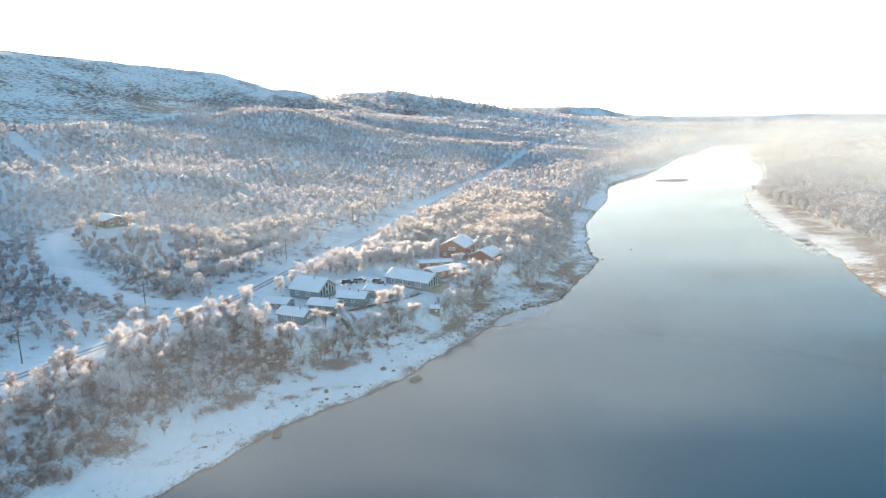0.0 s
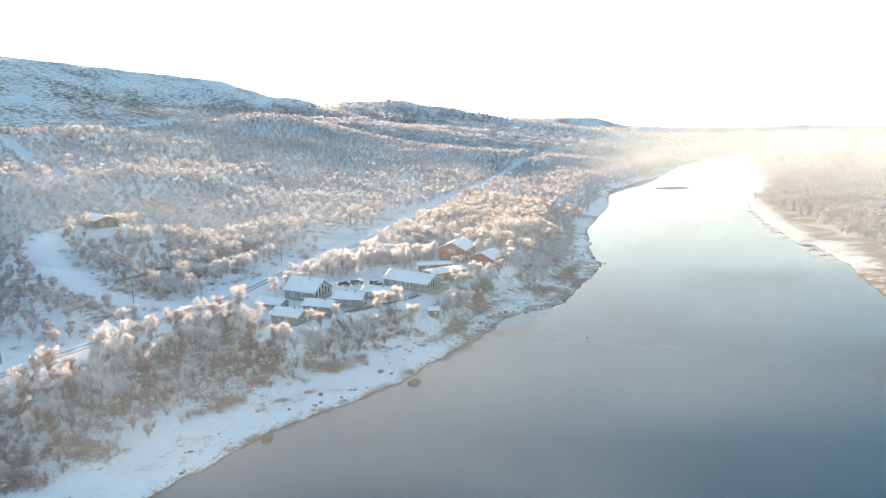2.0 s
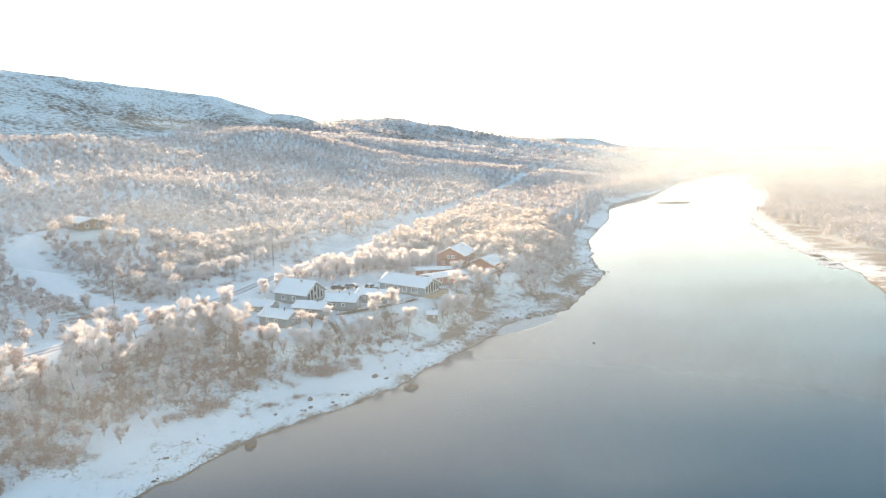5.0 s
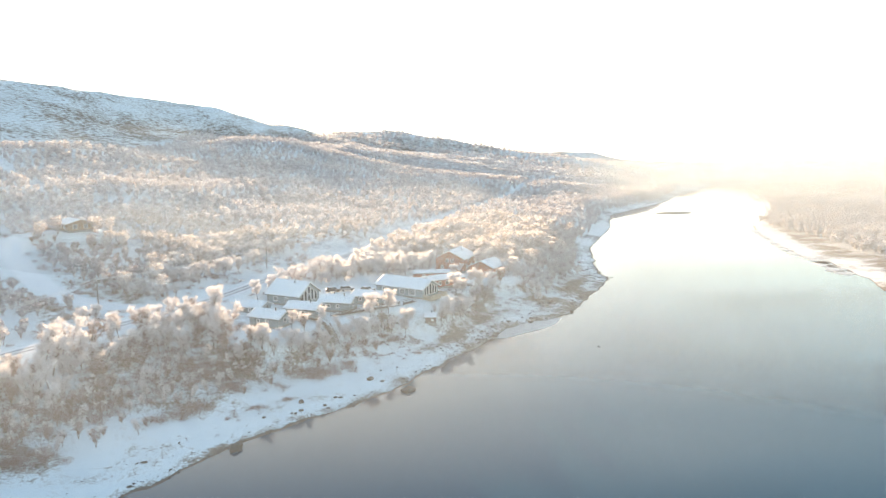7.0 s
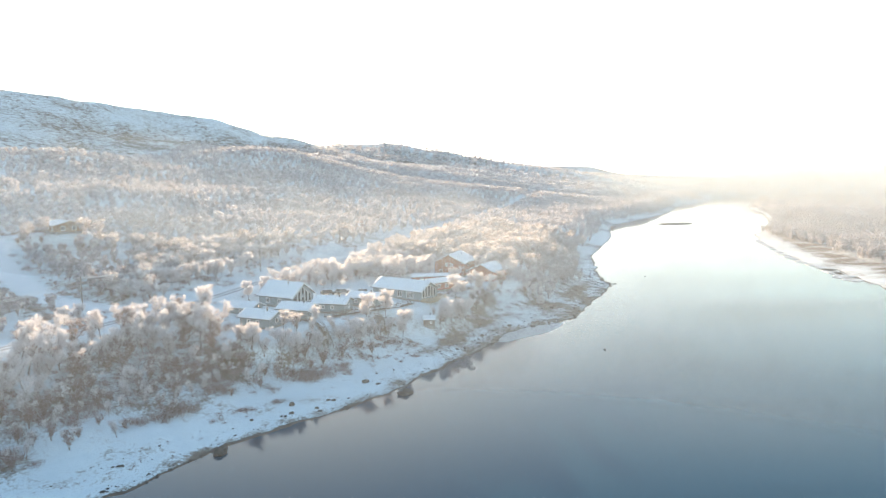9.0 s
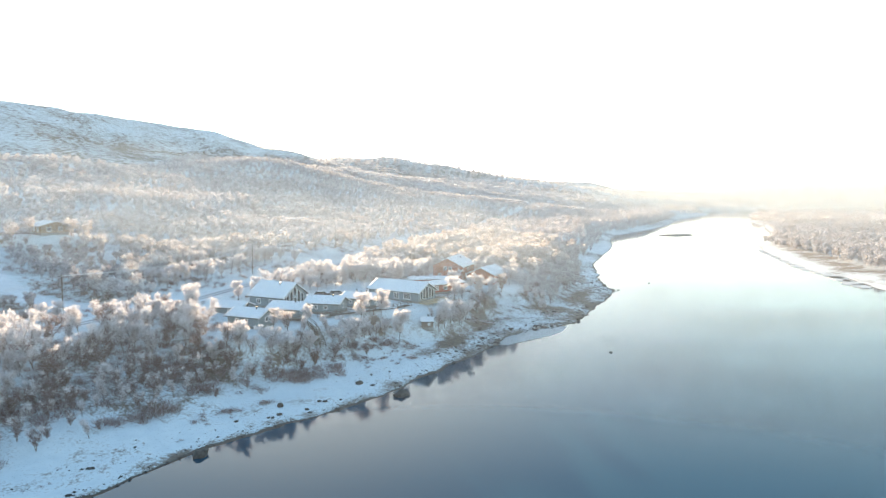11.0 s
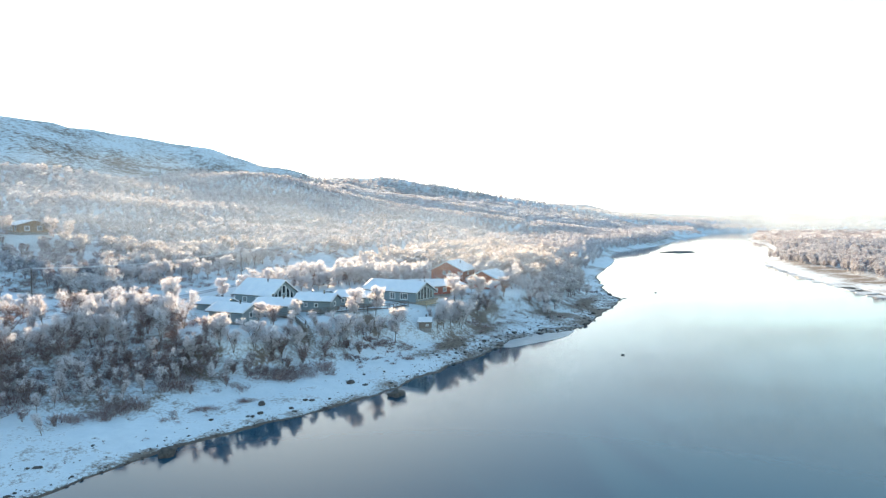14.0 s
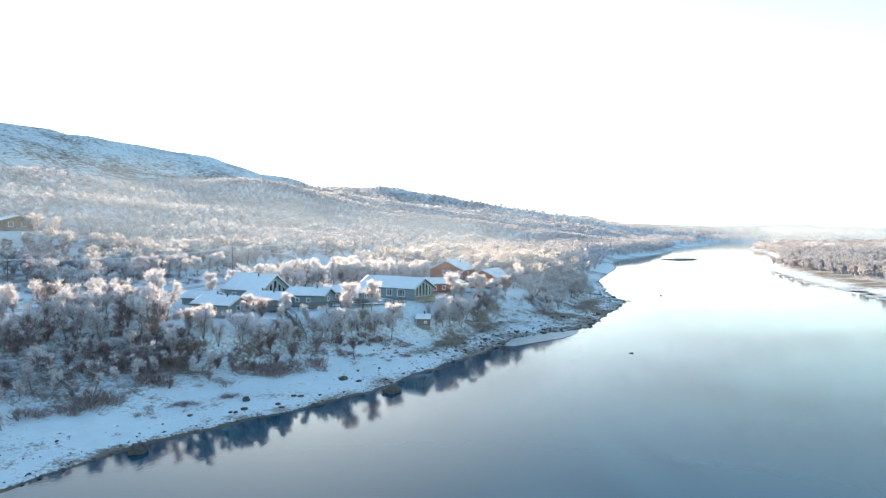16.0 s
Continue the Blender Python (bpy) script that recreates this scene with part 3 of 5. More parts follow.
gable_house("gabled_house", "grey-blue boarded house with tall white-framed gable windows", "house", -38.0, 194.5, 9.8, -28, 11.0, 9.0, 3.0, 6.0, GREY,
            gable_glass=[("e", -3.4, -2.3, 0.9, 2.9, 3.5), ("e", -2.0, -0.9, 0.9, 3.7, 4.4), ("e", -0.6, 0.6, 2.9, 4.9, 4.9), ("e", 0.9, 2.0, 0.9, 4.4, 3.7), ("e", 2.3, 3.4, 0.9, 3.5, 2.9), ("e", -0.6, 0.6, 0.9, 2.5, 2.5)],
            windows=[("s", -2.5, 1.0, 1.2, 1.2, (2, 1)), ("s", 1.5, 1.0, 1.2, 1.2, (2, 1)), ("n", 0, 1.0, 1.2, 1.2, (2, 1))], pipes=[(1.5, -0.9, 0.8)], doors=[("n", 3, 0.95, 2.05)])
gable_house("lodge", "long grey-blue lodge with a glazed gable above its deck", "lodge", -6.5, 206.8, 9.3, yaw_of((-13, 212), (1.5, 202)), 17.0, 8.2, 2.9, 5.0, GREY,
            gable_glass=[("e", -3.2, -2.2, 0.8, 2.9, 3.3), ("e", -1.9, -0.9, 0.8, 3.4, 3.9), ("e", -0.6, 0.6, 0.8, 4.1, 4.1), ("e", 0.9, 1.9, 0.8, 3.9, 3.4), ("e", 2.2, 3.2, 0.8, 3.3, 2.9)],
            windows=[("s", -5.5, 0.9, 1.3, 1.4, (2, 1)), ("s", -2.2, 0.9, 1.3, 1.4, (2, 1)), ("s", 1.2, 0.8, 1.6, 1.6, (2, 1)), ("s", 4.8, 0.8, 2.2, 1.6, (3, 1)), ("n", -3, 0.9, 1.3, 1.3, (2, 1)), ("n", 3, 0.9, 1.3, 1.3, (2, 1))], pipes=[(6.5, 0.8, 0.8)], doors=[("w", 0, 1.0, 2.05)])
gable_house("annex", "low red-brown wing with a flat snowy roof behind the lodge", "house", 4.5, 220.5, 9.2, yaw_of((0.5, 220), (9.5, 227)) - 4, 13.0, 7.0, 2.6, 3.2, RED,
            windows=[("s", -3.5, 1.0, 1.1, 1.1, (2, 1)), ("s", -0.5, 1.0, 1.1, 1.1, (2, 1)), ("s", 2.6, 1.0, 1.1, 1.1, (2, 1))], pipes=[(-4.6, 0.5, 0.8)], doors=[("n", 0, 0.95, 2.05)])
gable_house("link_building", "narrow red-brown building with a thin snowy roof", "house", 1.0, 233.0, 9.0, 8, 12.0, 4.5, 2.5, 3.0, RED, windows=[("s", -3, 1.0, 1.0, 1.0), ("s", 2, 1.0, 1.0, 1.0)])
r1 = yaw_of((5.5, 251), (11.5, 266))
gable_house("red_house", "two-storey red boarded house with a snowy gable roof", "house", 10.2, 255.5, 8.8, r1, 13.0, 11.0, 4.9, 7.6, RED, over=0.7,
            windows=[("w", -0.9, 5.0 - 1.6, 1.0, 1.2, (2, 1)), ("w", 0.9, 5.0 - 1.6, 1.0, 1.2, (2, 1)), ("w", -3, 1.0, 1.0, 1.2), ("w", 2.4, 1.0, 1.6, 1.2, (2, 1)), ("s", -3, 1.0, 1.1, 1.2), ("s", 2, 1.0, 1.1, 1.2), ("s", -1, 3.2, 1.1, 1.1)], pipes=[(1.5, -2.0, 1.0)], doors=[("s", 4.6, 1.0, 2.05)])
r2 = yaw_of((18.5, 243), (22.5, 247)) + 12
gable_house("red_house", "red boarded house with a broad snowy roof above the bank", "house", 21.3, 243.5, 8.2, r2, 9.6, 9.2, 3.9, 5.9, RED, over=0.7,
            windows=[("w", 2.0, 1.0, 1.1, 1.2), ("s", -2.2, 1.2, 1.0, 1.3), ("s", 1.4, 1.2, 1.0, 1.3), ("s", 3.2, 1.2, 0.8, 1.3)])
gable_house("log_cabin", "honey-coloured log cabin with a low snowy roof on the hillside", "cabin", -123.5, 242.0, 25.9, yaw_of((-133.5, 250.5), (-121, 239)), 11.5, 8.0, 2.7, 3.9, LOGS, over=0.9,
            windows=[("s", -3.6, 1.0, 1.2, 1.3, (2, 1)), ("s", -1.0, 1.0, 1.2, 1.3, (2, 1)), ("s", 2.4, 0.8, 1.8, 1.6, (2, 1)), ("e", -1.8, 0.9, 1.2, 1.4, (2, 1)), ("e", 1.6, 0.9, 1.2, 1.4, (2, 1))], trim=LOGS)
gable_house("riverside_hut", "small weathered plank hut with snow on its roof on the slope", "hut", 0.6, 191.0, gz(0.6, 190.4) + 0.45, -4, 2.9, 2.4, 1.75, 2.5, GREYPLANK, over=0.3, pipes=[(0.2, 0.2, 0.8)], windows=[("s", 0.5, 0.8, 0.5, 0.4)], plinth=0.2, snow=0.15, trim=DARKWOOD)


# ---- frosted birches ----
def tube_arrays(path, radii, sides):
    """Vertices and triangles of a tapered tube along a path."""
    path = np.array(path)
    t = np.gradient(path, axis=0)
    t /= np.linalg.norm(t, axis=1)[:, None] + 1e-9
    up = np.where(np.abs(t[:, 2:3]) > 0.9, np.array([[1.0, 0, 0]]), np.array([[0, 0, 1.0]]))
    a = np.cross(t, up)
    a /= np.linalg.norm(a, axis=1)[:, None] + 1e-9
    b = np.cross(t, a)
    ang = np.arange(sides) * 2 * np.pi / sides
    co = (path[:, None] + np.array(radii)[:, None, None] * (np.cos(ang)[None, :, None] * a[:, None] + np.sin(ang)[None, :, None] * b[:, None])).reshape(-1, 3)
    fs = []
    for i in range(len(path) - 1):
        for k in range(sides):
            p, q = i * sides + k, i * sides + (k + 1) % sides
            fs += [(p, q, q + sides), (p, q + sides, p + sides)]
    return co, np.array(fs)


def unit(n, g):
    v = g.normal(size=(n, 3))
    return v / np.linalg.norm(v, axis=1)[:, None]


def joined(chunks):
    co, fs, base = [], [], 0
    for c, f in chunks:
        co.append(c)
        fs.append(f + base)
        base += len(c)
    return np.concatenate(co), np.concatenate(fs)


def slivers(at, way, length, width, g):
    """Thin triangles standing out from points: frosted twigs."""
    n = len(at)
    side = np.cross(way, unit(n, g))
    side /= np.linalg.norm(side, axis=1)[:, None] + 1e-9
    a, b, c = at - side * width[:, None] * 0.5, at + side * width[:, None] * 0.5, at + way * length[:, None]
    co = np.stack([a, b, c], 1).reshape(-1, 3)
    return co, np.arange(3 * n).reshape(n, 3)


def birch_arrays(seed, height, stems, spread_out, twigs, shade_brown, low, coarse=1.0):
    """Trunk and limbs, and the crown of twigs in soft clumps, of one birch."""
    g = np.random.default_rng(seed)
    wood, at, way = [], [], []
    for s in range(stems):
        lean = g.normal(size=2) * 0.10 * height * (0.5 + 0.5 * stems)
        hh = height * g.uniform(0.78, 0.92)
        k = np.linspace(0, 1, 7)
        wob = np.cumsum(g.normal(size=(7, 2)) * 0.035 * height, axis=0) * 0.5
        path = np.column_stack([lean[0] * k ** 1.4 + wob[:, 0] * k + 0.15 * s, lean[1] * k ** 1.4 + wob[:, 1] * k, hh * k - 0.3])
        wood.append(tube_arrays(path, 0.085 * height / 7 * (1 - 0.85 * k) + 0.012, 5))
        limbs = int(22 / stems ** 0.5)
        for i in range(limbs):
            f = low + (1.0 - low) * (i + g.random()) / limbs
            base = np.array([np.interp(f, k, path[:, c]) for c in range(3)])
            az = g.random() * 6.28
            reach = 1.06 * spread_out * height * (0.3 + 0.75 * math.sin(math.pi * min(1, (1.12 - f) / 0.9))) * g.uniform(0.55, 1.15)
            rise = reach * g.uniform(0.35, 1.05) + 0.05 * height
            q = np.linspace(0, 1, 4)
            limb = base + np.column_stack([math.cos(az) * reach * q, math.sin(az) * reach * q, rise * q ** 0.8 - 0.12 * reach * q ** 3])
            wood.append(tube_arrays(limb, 0.035 * (1 - 0.8 * q) + 0.008, 3))
            n = max(8, int(twigs / stems / limbs * (0.5 + reach / (spread_out * height))))
            u = np.where(g.random(n) < 0.4, 1.0, g.uniform(0.3, 0.95, n))
            c = np.column_stack([np.interp(u, q, limb[:, c]) for c in range(3)])
            away = unit(n, g) * np.array([1, 1, 0.85])
            p = c + away * (g.random(n) ** 0.45 * np.where(u == 1, 1.0, 0.6) * g.uniform(0.06, 0.115) * height)[:, None]
            d = unit(n, g) * 0.6 + away * 0.7 + np.array([0.3 * math.cos(az), 0.3 * math.sin(az), 0.7])
            at.append(p)
            way.append(d / np.linalg.norm(d, axis=1)[:, None])
    at, way = np.concatenate(at), np.concatenate(way)
    keep = at[:, 2] > 0.5
    at, way = at[keep], way[keep]
    n = len(at)
    # frost lies thickest on the outer twigs; inner and lower ones stay brown, which also paints in their shade
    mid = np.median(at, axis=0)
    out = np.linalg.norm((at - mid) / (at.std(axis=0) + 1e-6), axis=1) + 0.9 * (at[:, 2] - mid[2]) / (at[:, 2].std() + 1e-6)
    white = out + g.normal(size=n) * 0.9 > shade_brown
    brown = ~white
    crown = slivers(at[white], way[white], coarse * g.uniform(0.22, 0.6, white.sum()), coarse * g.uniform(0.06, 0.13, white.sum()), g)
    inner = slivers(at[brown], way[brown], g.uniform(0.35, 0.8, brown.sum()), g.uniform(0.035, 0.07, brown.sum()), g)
    return joined(wood), crown, inner


def birch(seed, height, stems, spread_out, twigs, label, shade_brown=1.0, low=0.3):
    wood, crown, inner = birch_arrays(seed, height, stems, spread_out, twigs, shade_brown, low)
    tree = empty("birch_tree", Matrix(), label, "tree", "riverside birches")
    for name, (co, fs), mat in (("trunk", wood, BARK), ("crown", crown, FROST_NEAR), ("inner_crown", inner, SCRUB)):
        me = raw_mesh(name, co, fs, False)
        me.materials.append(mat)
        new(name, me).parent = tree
    return tree


TALL = "tall slender birch thick with white hoar frost"
BUSHY = "many-stemmed bushy birch covered in hoar frost"
ROUND = "birch with a round crown white with frost"
# bushy kinds get more brown twigs, partly to darken the belt as shade does
KINDS = [birch(11, 8.2, 2, 0.13, 2500, TALL, 0.2, 0.32), birch(12, 7.2, 1, 0.2, 3400, ROUND, -0.6, 0.3), birch(13, 6.4, 4, 0.17, 2600, BUSHY, 2.9, 0.2), birch(14, 7.0, 3, 0.17, 2600, BUSHY, 2.6, 0.25), birch(15, 8.6, 2, 0.11, 2200, TALL, 0.3, 0.35), birch(16, 5.6, 2, 0.22, 3000, ROUND, -0.5, 0.25), birch(17, 4.8, 5, 0.2, 2100, BUSHY, 3.0, 0.15)]

# single birches round the houses: x, y, kind, scale
YARD = [(-32.4, 165.6, 1, 0.6), (-30.2, 166.8, 5, 0.55), (-26.4, 172.0, 1, 0.56), (-15.0, 178.8, 1, 0.96), (-10.8, 185.3, 1, 0.89), (-9.7, 179.7, 0, 0.66), (-6.1, 179.8, 1, 1.0),
        (-16.0, 171.9, 5, 1.15), (-17.3, 171.9, 0, 0.6), (-21.7, 170.4, 4, 0.55), (-20.4, 169.5, 5, 0.66), (-24.4, 163.4, 5, 0.8), (-30.9, 157.8, 5, 0.92), (-28.3, 158.4, 5, 1.0), (-26.8, 160.0, 6, 0.94),
        (-34.2, 155.6, 0, 0.62), (-37.0, 156.1, 5, 1.0), (-39.4, 156.6, 3, 0.66), (-41.2, 153.8, 5, 0.66), (-37.9, 153.4, 6, 0.8), (5.1, 194.1, 1, 0.97), (6.8, 195.6, 4, 0.73), (9.4, 198.9, 5, 1.18),
        (11.0, 203.9, 4, 0.66), (3.4, 192.1, 4, 0.75), (8.6, 211.6, 1, 0.98), (10.8, 214.8, 5, 0.72), (14.7, 212.8, 3, 0.88), (16.4, 221.2, 5, 1.05), (21.5, 226.5, 1, 0.93), (18.2, 217.7, 2, 0.92),
        (-12.7, 176.5, 4, 0.57), (-11.6, 178.9, 4, 0.45), (-14.0, 175.9, 0, 0.6), (-18.4, 169.3, 0, 0.6), (1.8, 193.6, 4, 0.44), (-0.7, 272.4, 1, 1.05), (-4.8, 264.3, 5, 1.0),
        (24.5, 231, 3, 0.85), (28, 240, 0, 0.8), (30, 246, 1, 0.85), (-22.5, 160.5, 6, 0.8), (-19.5, 165, 2, 0.6), (-13, 170, 6, 0.6)]
# rows of birches on both sides of the road
YARD += [(-91.8, 199.7, 5, 0.4), (-89.4, 201.1, 1, 0.45), (-88.4, 205.7, 5, 0.57), (-80.7, 204.7, 5, 0.5), (-74.7, 203.2, 1, 0.56), (-72.4, 204.2, 5, 0.82), (-69.5, 202.2, 1, 0.75), (-67.9, 205.0, 5, 1.07), (-66.8, 208.2, 1, 0.71),
         (-65.0, 211.7, 1, 0.78), (-63.9, 215.4, 5, 1.04), (-63.4, 220.0, 1, 0.64), (-61.8, 223.7, 5, 0.88), (-60.7, 229.4, 1, 0.69), (-59.9, 234.0, 5, 0.93), (-58.1, 237.7, 5, 0.66), (-59.0, 252.0, 1, 0.74), (-57.3, 256.7, 5, 0.98),
         (-55.4, 260.3, 1, 0.78), (-53.1, 264.0, 5, 0.8), (-73.4, 254.9, 5, 0.57), (-47.7, 262.2, 5, 0.73), (-44.9, 279.2, 1, 0.64), (-69.0, 190.2, 0, 0.54), (-31.7, 217.1, 1, 0.65), (-29.8, 220.5, 1, 0.68), (-27.5, 223.0, 5, 0.91),
         (-24.8, 226.4, 1, 0.76), (-22.2, 230.8, 5, 1.04), (-19.6, 235.1, 1, 0.81), (-17.5, 239.4, 5, 0.84)]
# birches round the log cabin
YARD += [(-124.5, 231.2, 3, 0.42), (-121.0, 229.6, 6, 0.55), (-117.2, 230.8, 3, 0.42), (-113.0, 234.0, 6, 0.6), (-110.5, 238.2, 3, 0.5), (-127.6, 229.6, 2, 0.42), (-119.0, 226.0, 2, 0.48), (-131.5, 230.5, 6, 0.5)]
taken = []
g_tree = np.random.default_rng(3)
first = set()


def stand(kind, x, y, scale, yaw):
    m = pose(x, y, gz(x, y) - 0.05, 0, 0, yaw) @ Matrix.Scale(scale, 4)
    if kind not in first:
        first.add(kind)
        KINDS[kind].matrix_world = m
        return
    c = copy_thing(KINDS[kind], pose(0, 0, 0))
    c.matrix_world = m


for x, y, kind, scale in YARD:
    stand(kind, x, y, scale * (1.14 if kind in (1, 5) else 1.0), (x * 37 + y * 11) % 360)
    taken.append((x, y))


HOUSES = [(-47, 184, 8), (-45, 173, 7), (-38, 169, 6.5), (-31.5, 178, 6), (-24, 185, 6.2), (-16.5, 193, 6), (-45.5, 181.5, 6), (-38, 194.5, 8.5), (-6.5, 206.8, 9), (-1, 203, 8), (-12, 211, 8), (4.5, 220.5, 8.5), (1, 233, 7.5), (10.2, 255.5, 9.5), (21.3, 243.5, 8.5), (-124.5, 243, 8), (-122, 236, 3), (-118.5, 232.5, 5), (0.3, 189.6, 4), (-40, 161, 5.5), (-34.5, 161, 6.5), (-33, 169, 5), (-27, 173, 5), (-22, 166, 4), (8, 243, 9), (17, 234, 8), (24, 237, 7), (-25, 207, 11), (-32, 208, 8), (-10, 196, 7), (-22, 175, 6)]


def free_of_houses(x, y, margin=0.0):
    ok = np.ones(len(x), bool)
    for hx, hy, r in HOUSES:
        ok &= np.hypot(x - hx, y - hy) > r + margin
    return ok


def scatter(x0, x1, y0, y1, count, g):
    return g.uniform(x0, x1, count), g.uniform(y0, y1, count)


def thin_out(x, y, gap):
    """Keeps points that stand at least gap apart."""
    cells, keep = {}, []
    for i, (a, b) in enumerate(zip(x, y)):
        key = (int(a // gap), int(b // gap))
        if all((a - c) ** 2 + (b - d) ** 2 > gap * gap for u in (-1, 0, 1) for v in (-1, 0, 1) for c, d in cells.get((key[0] + u, key[1] + v), ())):
            cells.setdefault(key, []).append((a, b))
            keep.append(i)
    return np.array(keep, int)


CUT = np.array([(-261, 400), (-210, 347), (-174, 313)], float)


def wooded(x, y, d, e):
    """How thickly birches stand at a place, 0 to 1."""
    road, _, rs = to_line(x, y, ROAD)
    drive = to_line(x, y, DRIVE)[0]
    patch = 0.5 + 0.45 * waves(x, y, 26) + 0.25 * waves(x + 50, y, 9) + 0.35 * ease(200, 330, y) * waves(d, y * 0.2, 30)
    belt = np.where(y < 172, ease(14.5, 19, d) * ease(5, 8.5, road), ease(13 - 4 * ease(290, 330, y), 19 - 5 * ease(290, 330, y), d) * ease(8 - 4 * ease(330, 460, y), 12 - 5 * ease(330, 460, y), road)) * (rs < 0)
    river_side = np.where(y < 172, 0.95, np.where(y < 232, 0.0, 0.9)) * belt
    slope = (y > 158) * (y < 300) * ease(11, 16, d) * ease(27, 22, d) * 0.9 * (patch > 0.35) * (y > 222)
    river_side = np.maximum(river_side, slope)
    behind = (rs < 0) * ease(7, 10, road) * ease(20, 15, road) * (y > 172) * (y <= 232) * np.where(y > 208, 1.0, 0.75) * (1 - ease(203, 206, y) * ease(212, 209, y))
    narrow = ease(330, 460, y)
    meadow = ease(6 + 4 * (y > 250) - 5 * narrow, 10 + 4 * (y > 250) - 6 * narrow, road) * (rs > 0) * ease(32, 18, road) * np.where(y > 290, 0.8, 0.5) * (patch > np.where(y > 290, 0.4, 0.62))
    hillside = ease(21 - 16 * narrow, 29 - 20 * narrow, road) * (rs > 0) * np.clip(0.85 + 0.5 * patch - 0.5 * ease(48, 30, road) * ease(250, 225, y), 0, 1) * (0.3 + 0.7 * np.maximum(ease(155, 200, y), ease(90, 130, road)))
    bald = ease(375, 425, d - 90 * ease(600, 900, y) - 150 * ease(1000, 1300, y) + 15 * waves(x, y, 90)) * ease(2900, 2500, y)
    w = np.maximum.reduce([river_side, behind, meadow, hillside]) * (1 - bald)
    clearing = ease(16, 9, np.hypot((x + 31) * 0.8, y - 285))
    clearing = np.maximum(clearing, ease(4.5, 3, to_line(x, y, CUT)[0]))
    w = w * (1 - clearing) * ease(6.5, 9, drive)
    w = np.maximum(w, 0.95 * (x > -140) * (x < -62) * (y > 172) * (y < 246) * ease(30, 40, road) * (rs > 0) * ease(6.5, 9, drive))
    w = np.maximum(w, 0.8 * (x < -95) * (y > 125) * (y < 246) * ease(36, 50, road) * (rs > 0) * ease(6.5, 9, drive) * (patch > 0.3))
    w = np.where(d < 5, 0, w)
    verge = np.interp(y, [330, 400, 470, 530], [24, 24, 10, 3])
    right = ease(verge, verge + 5, e) * np.clip(0.75 + 0.5 * patch, 0, 1)
    return np.where(e > 5, right, w)


# the birches nearest the river and the houses stand as trees of their own
x, y = scatter(-80, 40, 92, 262, 9000, g_tree)
d, e = inland(x, y)
ok = (g_tree.random(len(x)) < wooded(x, y, d, e)) & free_of_houses(x, y) & (e < 0)
x, y, d = x[ok], y[ok], d[ok]
keep = thin_out(x, y, 2.5)
x, y, d = x[keep], y[keep], d[keep]
order = np.argsort(d + 0.25 * np.abs(y - 150))
NEAR = min(245, len(order))
near_ids, rest_ids = order[:NEAR], order[NEAR:]
for i in near_ids:
    young = 0.48 + 0.47 * float(ease(17, 40, d[i])) if y[i] < 175 else 0.62 if d[i] < 27 else 0.95
    # the browner kinds go in front, where the belt's own shade is painted in
    front = y[i] < 175 and d[i] < 30
    stand(int(g_tree.choice([2, 3, 6, 4] if front else [2, 3, 6, 4, 0, 5] if y[i] < 160 and d[i] < 48 else [0, 1, 4, 5, 0, 1, 5, 3])), x[i], y[i], young * g_tree.uniform(0.7, 1.1), g_tree.uniform(0, 360))
near_rest = (x[rest_ids], y[rest_ids])


def puff_tree(seed, twigs, size, lobes, level):
    """A light birch of about 1 unit height for the woods: thin stems, lumpy frosted clumps and a fringe of twigs."""
    g = np.random.default_rng(seed)
    bm = bmesh.new()
    bmesh.ops.create_icosphere(bm, subdivisions=level, radius=1)
    ball = np.array([v.co[:] for v in bm.verts])
    tris = np.array([[v.index for v in f.verts] for f in bm.faces])
    bm.free()
    z = np.linspace(0.3, 0.86, lobes) + g.normal(size=lobes) * 0.03
    out = (0.1 + 0.006 * lobes) * np.sin(np.pi * np.clip((1.02 - z) / 0.72, 0, 1)) * g.uniform(0.4, 1.2, lobes)
    az = g.uniform(0, 6.28) + np.arange(lobes) * 2.4
    c = np.column_stack([out * np.cos(az), out * np.sin(az), z])
    r = g.uniform(0.8, 1.2, lobes) * (0.29 / lobes ** 0.4) * (1.15 - 0.9 * np.abs(z - 0.58))
    chunks, slot = [], []
    for i in range(lobes):
        bump_ = 1 + 0.13 * g.normal(size=(len(ball), 1))
        chunks.append((c[i] + ball * r[i] * bump_ * np.array([1, 1, 1.12]), tris))
        slot.append(np.zeros(len(tris), bool))
    k = g.integers(0, lobes, twigs)
    n = unit(twigs, g)
    n[:, 2] = np.where(g.random(twigs) < 0.6, np.abs(n[:, 2]), n[:, 2])
    way = n + 0.5 * unit(twigs, g) + np.array([0, 0, 0.4])
    fringe = slivers(c[k] + n * (r[k] * 0.92)[:, None], way / np.linalg.norm(way, axis=1)[:, None], size * g.uniform(0.6, 1.3, twigs), size * g.uniform(0.25, 0.5, twigs), g)
    stems = max(2, twigs // 24)
    low = np.column_stack([g.normal(size=stems) * 0.05, g.normal(size=stems) * 0.05, g.uniform(-0.03, 0.05, stems)])
    way = unit(stems, g) * 0.2 + np.array([0, 0, 1.0])
    stem = slivers(low, way / np.linalg.norm(way, axis=1)[:, None], g.uniform(0.45, 0.7, stems), np.full(stems, 0.014 + 0.06 / stems), g)
    co, fs = joined(chunks + [fringe, stem])
    slot += [np.zeros(twigs, bool), np.full(stems, twigs > 100)]
    return co, fs, np.concatenate(slot).astype(np.int32)


